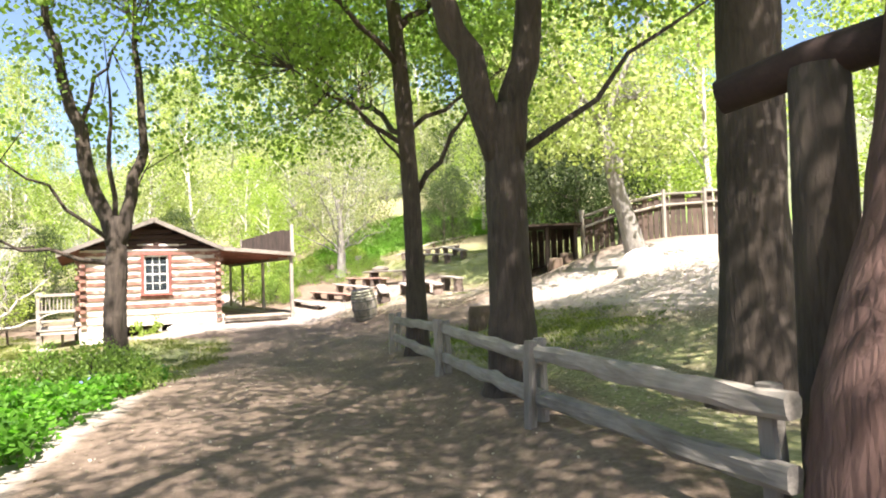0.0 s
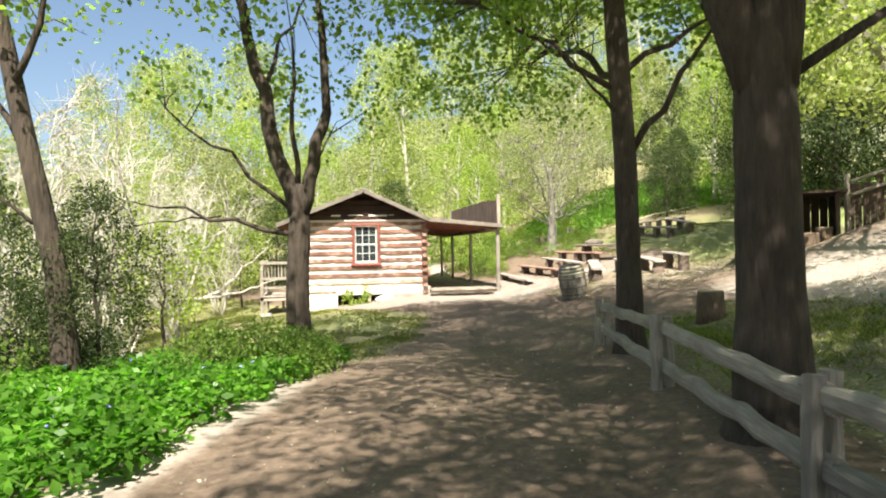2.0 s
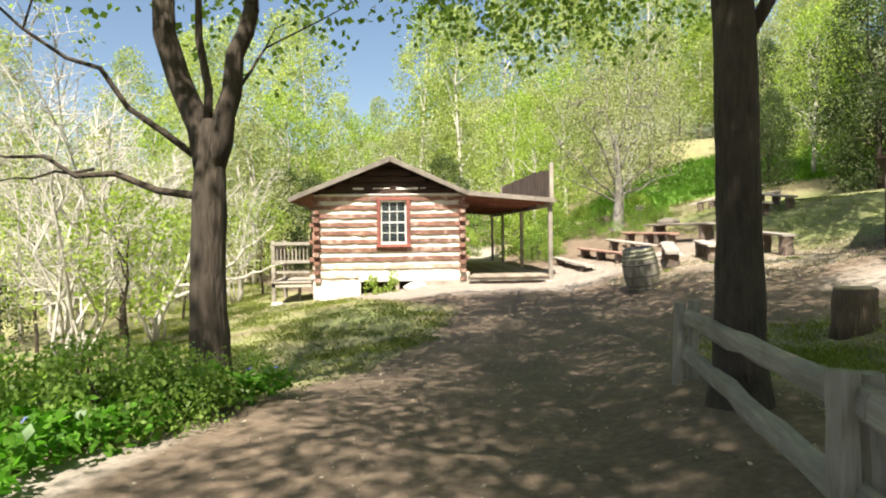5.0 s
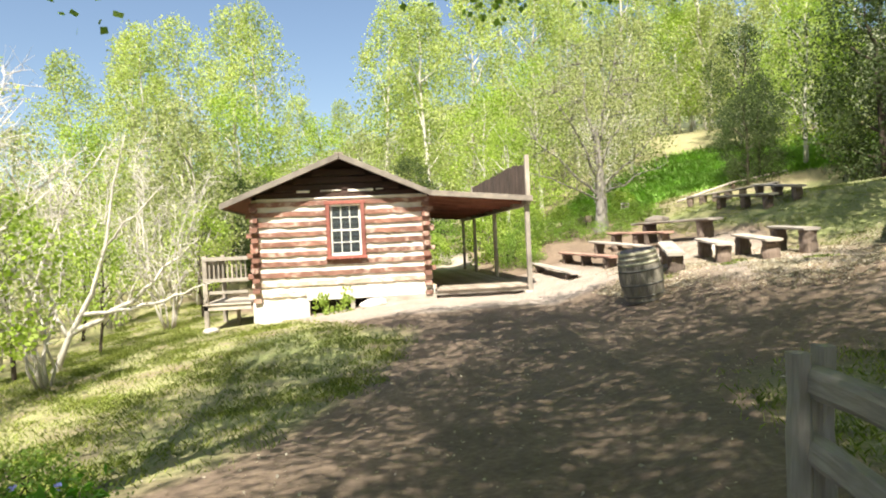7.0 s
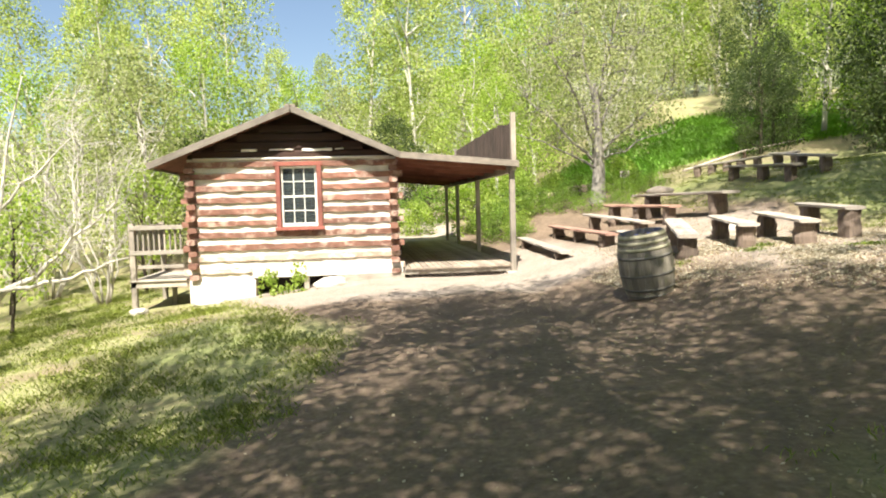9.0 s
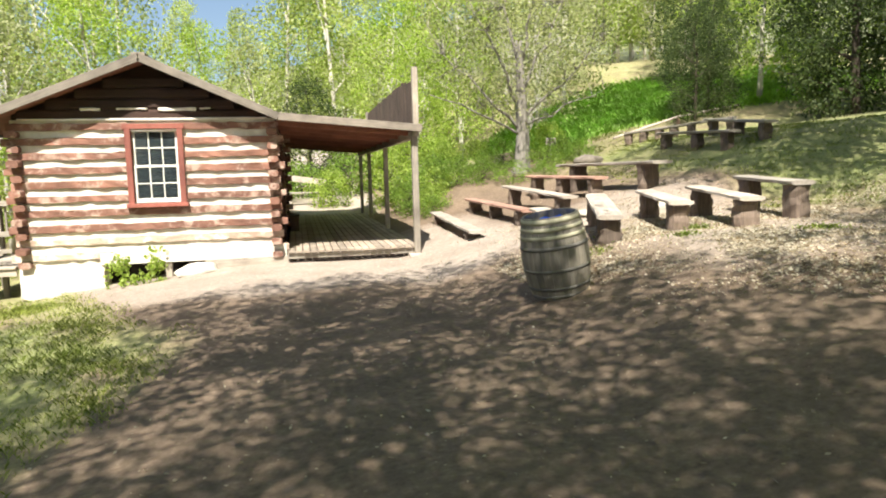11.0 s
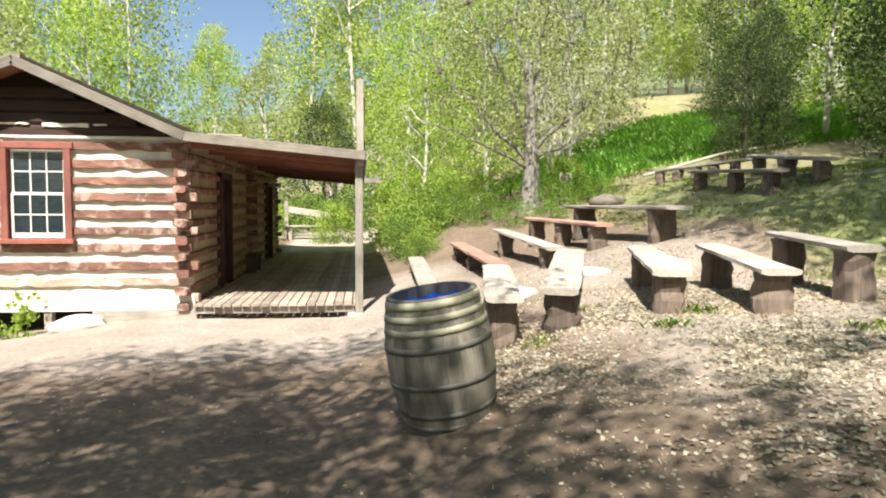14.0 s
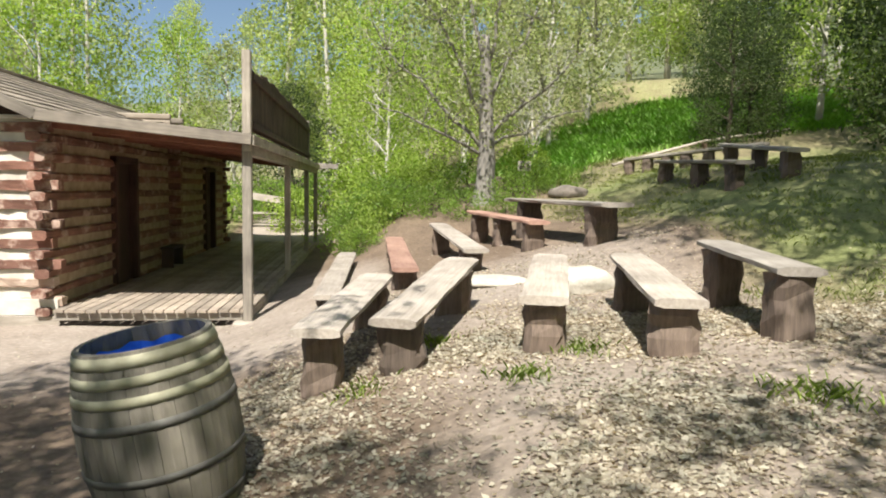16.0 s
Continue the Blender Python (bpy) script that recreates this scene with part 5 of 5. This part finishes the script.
def grasses():
    rng, nr = random.Random(61), np.random.default_rng(61)

    def patchy(x, y):
        if cabin_clear(x, y):
            return 0
        s, g, lu, sc = cover(x, y)
        return max(0.0, g - 0.25) * (0.15 + 0.85 * step(-0.1, 0.35, noise.noise(Vector((x * 0.9, y * 0.9, 7))))) * (1 - lu)
    st = scatter(rng, 8000, -9, 15, 9, 40, patchy, 0)
    pts = np.repeat(st, 18, axis=0) + np.concatenate([nr.normal(size=(len(st) * 18, 2)) * 0.13, np.zeros((len(st) * 18, 1))], 1)
    tagged(new("grass", blades("grass", pts, 0.055, M_GRASS, nr, 0.004, 0.9)), "short patchy grass tufts on the dirt", "grass", kind="stuff")

    def lush(x, y):
        return cover(x, y)[2]
    st = scatter(rng, 56000, 10, 32, 38, 52, lush, 0)
    tagged(new("meadow_grass", blades("meadow_grass", st, 0.24, M_MEADOW, nr, 0.02, 0.7)), "bright green grass on the slope", "grass", kind="stuff")

    def litter(x, y):
        if cabin_clear(x, y):
            return 0
        s = cover(x, y)[0]
        return 0.02 + (0.1 + 0.9 * step(-0.25, 0.3, noise.noise(Vector((x * 1.1, y * 1.1, 4))))) * step(5.2, 6.5, x) * step(20, 21.5, y) * (1 - step(27, 30, y)) * (1 - step(9.5, 11.5, x)) + 0.25 * step(0.2, 1.5, x - fence_x(y)) * (1 - step(14, 18, y))
    st = scatter(rng, 70000, -5, 13, 5, 33, litter, 0.012)
    st[:, 2] += 0.004
    tagged(new("leaf_litter", leaves("leaf_litter", st, 0.026, 0.016, M_LITTER, nr, 0.75, 0.8)), "pale dry fallen leaves and wood chips", "leaf litter", kind="stuff")

    def chips(x, y):
        return (0.06 + 0.94 * step(-0.2, 0.3, noise.noise(Vector((x * 0.8, y * 0.8, 9))))) * step(5.4, 7.0, x - 0.5 * (22 - y)) * (1 - step(24.2, 26, y)) * (1 - step(10.5, 12.5, x))
    st = scatter(rng, 52000, 5.2, 12.5, 19.4, 26, chips, 0.012)
    st[:, 2] += 0.006
    tagged(new("leaf_litter", leaves("leaf_litter", st, 0.033, 0.021, M_LITTER, nr, 0.7, 0.8)), "thick pale layer of dry leaves below the benches", "leaf litter", kind="stuff")

    for x, y, n, r in ((7.35, 23.3, 30, 0.2), (7.95, 23.9, 45, 0.25), (6.9, 24.6, 30, 0.2), (8.9, 22.5, 50, 0.3), (6.3, 23.7, 25, 0.2)):
        p = np.array([(x + rng.gauss(0, r * 0.5), y + rng.gauss(0, r * 0.5), 0) for k in range(n * 3)])
        p[:, 2] = [ground_z(a, b) for a, b, c in p]
        tagged(new("grass_tuft", blades("grass_tuft", p, 0.06, M_LEAF_BRIGHT, nr, 0.004, 0.9)), "small green grass tuft", "grass", kind="stuff")


grasses()


# plant and stones below the cabin window
def stones():
    rng = random.Random(71)
    for x, y, a, b, c, mat, label in ((0.25, 28.9, 0.42, 0.2, 0.16, M_STONE, "pale stone lying against the cabin footing"), (7.95, 27.4, 0.5, 0.35, 0.08, M_STONE, "flat pale stone among the benches"), (8.75, 26.4, 0.4, 0.3, 0.22, M_STONE, "squared pale stone block"),
                                      (6.75, 26.4, 0.28, 0.2, 0.12, M_STONE, "pale stone beside a bench"), (9.7, 14.4, 0.75, 0.4, 0.42, M_STONE, "pale flat-topped boulder in the meadow"), (9.0, 14.1, 0.35, 0.3, 0.4, M_STONE, "pale boulder in the meadow"),
                                      (6.8, 46.0, 1.0, 0.8, 1.1, M_ROCK, "dark rock beyond the porch"), (-2.6, 28.85, 0.35, 0.2, 0.12, M_STONE, "pale stone at the footing"), (11.0, 34.6, 0.45, 0.3, 0.2, M_ROCK, "grey rock below the green slope"), (-4.15, 29.0, 0.22, 0.2, 0.1, M_STONE, "stone under the deck post")):
        ob = new("boulder", mesh_data("boulder", *boulder(a, b, c, rng), mat, True))
        ob.location = (x, y, ground_z(x, y) + c * 0.25)
        ob.rotation_euler = (0, 0, rng.uniform(-0.4, 0.4))
        tagged(ob, label, "rock")


stones()
nr7 = np.random.default_rng(72)
plant = thing("window_plant", (-0.85, 28.75, ground_z(-0.85, 28.75)), "leafy green weed growing under the cabin window", "plant")
sprigs = np.concatenate([nr7.normal(size=(16, 3)) * (0.12, 0.08, 0.16) + (dx, 0, h) for dx, h in ((-0.3, 0.34), (0.36, 0.36))] + [nr7.normal(size=(12, 3)) * (0.3, 0.12, 0.05) + (0, -0.08, 0.1)])
part("leaves", leaves("leaves", clump_points(nr7, sprigs, 11, 0.09), 0.085, 0.06, M_LEAF_BRIGHT, nr7), M_LEAF_BRIGHT, plant)
for dx in (-0.3, -0.18, 0.28, 0.4):
    part("stem", tube([(dx * 0.7, 0, -0.05), (dx, 0.02, 0.25), (dx * 1.1, 0, 0.58)], [0.011, 0.008, 0.004], 6), M_LEAF_BRIGHT, plant, "", True)

# upright log round in the meadow and stumps of the upper seats
sr = random.Random(81)
for x, y, r, h, label in ((5.1, 15.05, 0.26, 0.55, "upright sawn log round behind the fence"), (11.6, 20.5, 0.24, 0.42, "upright log stump in the meadow"), (12.4, 20.9, 0.24, 0.42, "upright log stump in the meadow")):
    ob = thing("log_round", (x, y, ground_z(x, y)), label, "stump")
    part("bark", stump(sr, r, h), M_STUMP, ob, "", True)
    part("cut_face", tube([(0, 0, h - 0.01), (0, 0, h + 0.012)], [r * 0.93, r * 0.9], 16), M_CUT, ob, "sawn end grain")
bench((12.75, 35.6), (14.7, 32.7), 0.42, 0.26, br, False, (0.03, 0.18, 0.33, 0.47, 0.63, 0.97))
rail = thing("pole_rail", (15.8, 37.6, ground_z(15.8, 37.6)), "long peeled pole laid along the terrace edge", "rail")
part("pole", tube([(-3.1, -1.2, 0.25 + ground_z(12.7, 36.4) - ground_z(15.8, 37.6)), (0, 0, 0.3), (3.3, 1.2, 0.12 + ground_z(19.1, 38.8) - ground_z(15.8, 37.6))], [0.045, 0.042, 0.035], 10, 0.05, sr), M_PLANK, rail, "", True)
for k in (-0.8, 0, 0.8):
    zz = ground_z(15.8 + 3.1 * k, 37.6 + 1.2 * k) - ground_z(15.8, 37.6)
    part("support", tube([(3.1 * k, 1.2 * k, zz - 0.2), (3.1 * k, 1.2 * k, zz + 0.24)], [0.07, 0.065], 8), M_STUMP, rail)


# dark shed and board fence across the meadow
def shed():
    rng = random.Random(91)
    x0, y0 = 12.3, 21.95
    gz = ground_z(x0, y0)
    s = thing("board_shed", (x0, y0, gz), "dark weathered open-fronted board shed", "shed")
    s.rotation_euler = (0, 0, radians(-39.7))
    for k in range(9):
        part("wall_board", block(-1.1 + k * 0.245, -1.1 + k * 0.245 + 0.23, 1.2, 1.24, -0.5, 1.65 + rng.uniform(-.05, .05)), M_DARK_BOARD, s)
    for k in range(8):
        for x in (1.1, -1.14):
            part("wall_board", block(x, x + 0.04, -0.8 + k * 0.245, -0.8 + k * 0.245 + 0.23, -0.5, 1.6 + rng.uniform(-.03, .03)), M_DARK_BOARD, s)
    for x in (-1.1, 0.1, 1.1):
        part("post", block(x - 0.06, x + 0.06, -0.92, -0.8, -0.4, 1.62), M_DARK_BOARD, s)
    part("roof", slope_slab(-1.35, 1.66, 1.35, 1.66, -1.15, 1.45, 0, 0.07), M_DARK_BOARD, s, "flat dark board roof")
    ax, ay, bx, by = 13.25, 21.0, 19.6, 17.2
    mx, my = (ax + bx) / 2, (ay + by) / 2
    mz = ground_z(mx, my)
    f = thing("board_fence", (mx, my, mz), "tall dark weathered board fence with pale rails", "fence")
    L = math.hypot(bx - ax, by - ay)
    yaw = math.degrees(math.atan2(by - ay, bx - ax))
    n = int(L / 0.2)
    for k in range(n):
        t = (k + 0.5) / n
        x, y = ax + (bx - ax) * t, ay + (by - ay) * t
        if rng.random() < 0.94:
            part("board", block(-0.088, 0.088, -0.015, 0.015, -0.3, 1.35 + 0.25 * t + rng.uniform(-.12, .12)), M_DARK_BOARD, f, m=pose(x - mx, y - my, ground_z(x, y) - mz, 0, rng.uniform(-1.5, 1.5), yaw))
    nx, ny = (by - ay) / L * 0.09, -(bx - ax) / L * 0.09
    for k in range(5):
        t0, t1 = k / 5, (k + 1) / 5
        xa, ya, xb, yb = ax + (bx - ax) * t0 + nx - mx, ay + (by - ay) * t0 + ny - my, ax + (bx - ax) * t1 + nx - mx, ay + (by - ay) * t1 + ny - my
        za, zb = ground_z(xa + mx, ya + my) - mz, ground_z(xb + mx, yb + my) - mz
        part("post", block(xa - 0.06, xa + 0.06, ya - 0.06, ya + 0.06, za - 0.3, za + 1.75), M_GREY_Z, f)
        for h in (1.5, 1.1):
            part("rail", tube([(xa, ya, za + h + 0.2 * t0), (xb, yb, zb + h + 0.2 * t1 + rng.uniform(-.06, .06))], [0.055, 0.05], 8), M_FENCE, f)


shed()


# plank seat behind the porch
ps = thing("plank_seat", (2.5, 45, ground_z(2.5, 45)), "pale plank seat with a leaning back board", "bench")
part("seat_board", block(-0.8, 0.8, -0.2, 0.2, 0.5, 0.56), M_PLANK, ps)
part("back_board", block(-0.85, 0.8, 0.25, 0.3, 0.95, 1.2), M_PLANK, ps, m=pose(0, 0, 0, 0, 8, 0))
part("back_board", block(-0.85, -0.7, 0.2, 0.26, 0.0, 1.5), M_PLANK, ps, m=pose(0, 0, 0, 0, 0, 0))
for x in (-0.6, 0.6):
    part("leg", block(x - 0.07, x + 0.07, -0.15, 0.15, -0.15, 0.5), M_PLANK, ps)
wb = thing("wall_bench", (2.1, 34.4, 0.185), "small dark bench against the cabin wall", "bench")
part("seat_board", block(-0.14, 0.14, -0.45, 0.45, 0.40, 0.44), M_DARK_BOARD, wb)
for y in (-0.38, 0.38):
    part("leg", block(-0.12, 0.12, y - 0.03, y + 0.03, 0.0, 0.40), M_DARK_BOARD, wb)
sg = thing("small_sign", (10.15, 35.6, ground_z(10.15, 35.6)), "small pale sign on a short stake", "sign")
part("stake", block(-0.02, 0.02, -0.02, 0.02, -0.1, 0.75), M_GREY_Z, sg)
part("board", block(-0.16, 0.16, -0.05, -0.02, 0.5, 0.74), M_GREY_X, sg)
for k in range(3):
    part("text_bar", block(-0.12, 0.12, -0.056, -0.05, 0.54 + k * 0.06, 0.56 + k * 0.06, 0.002), M_DARK_BOARD, sg)
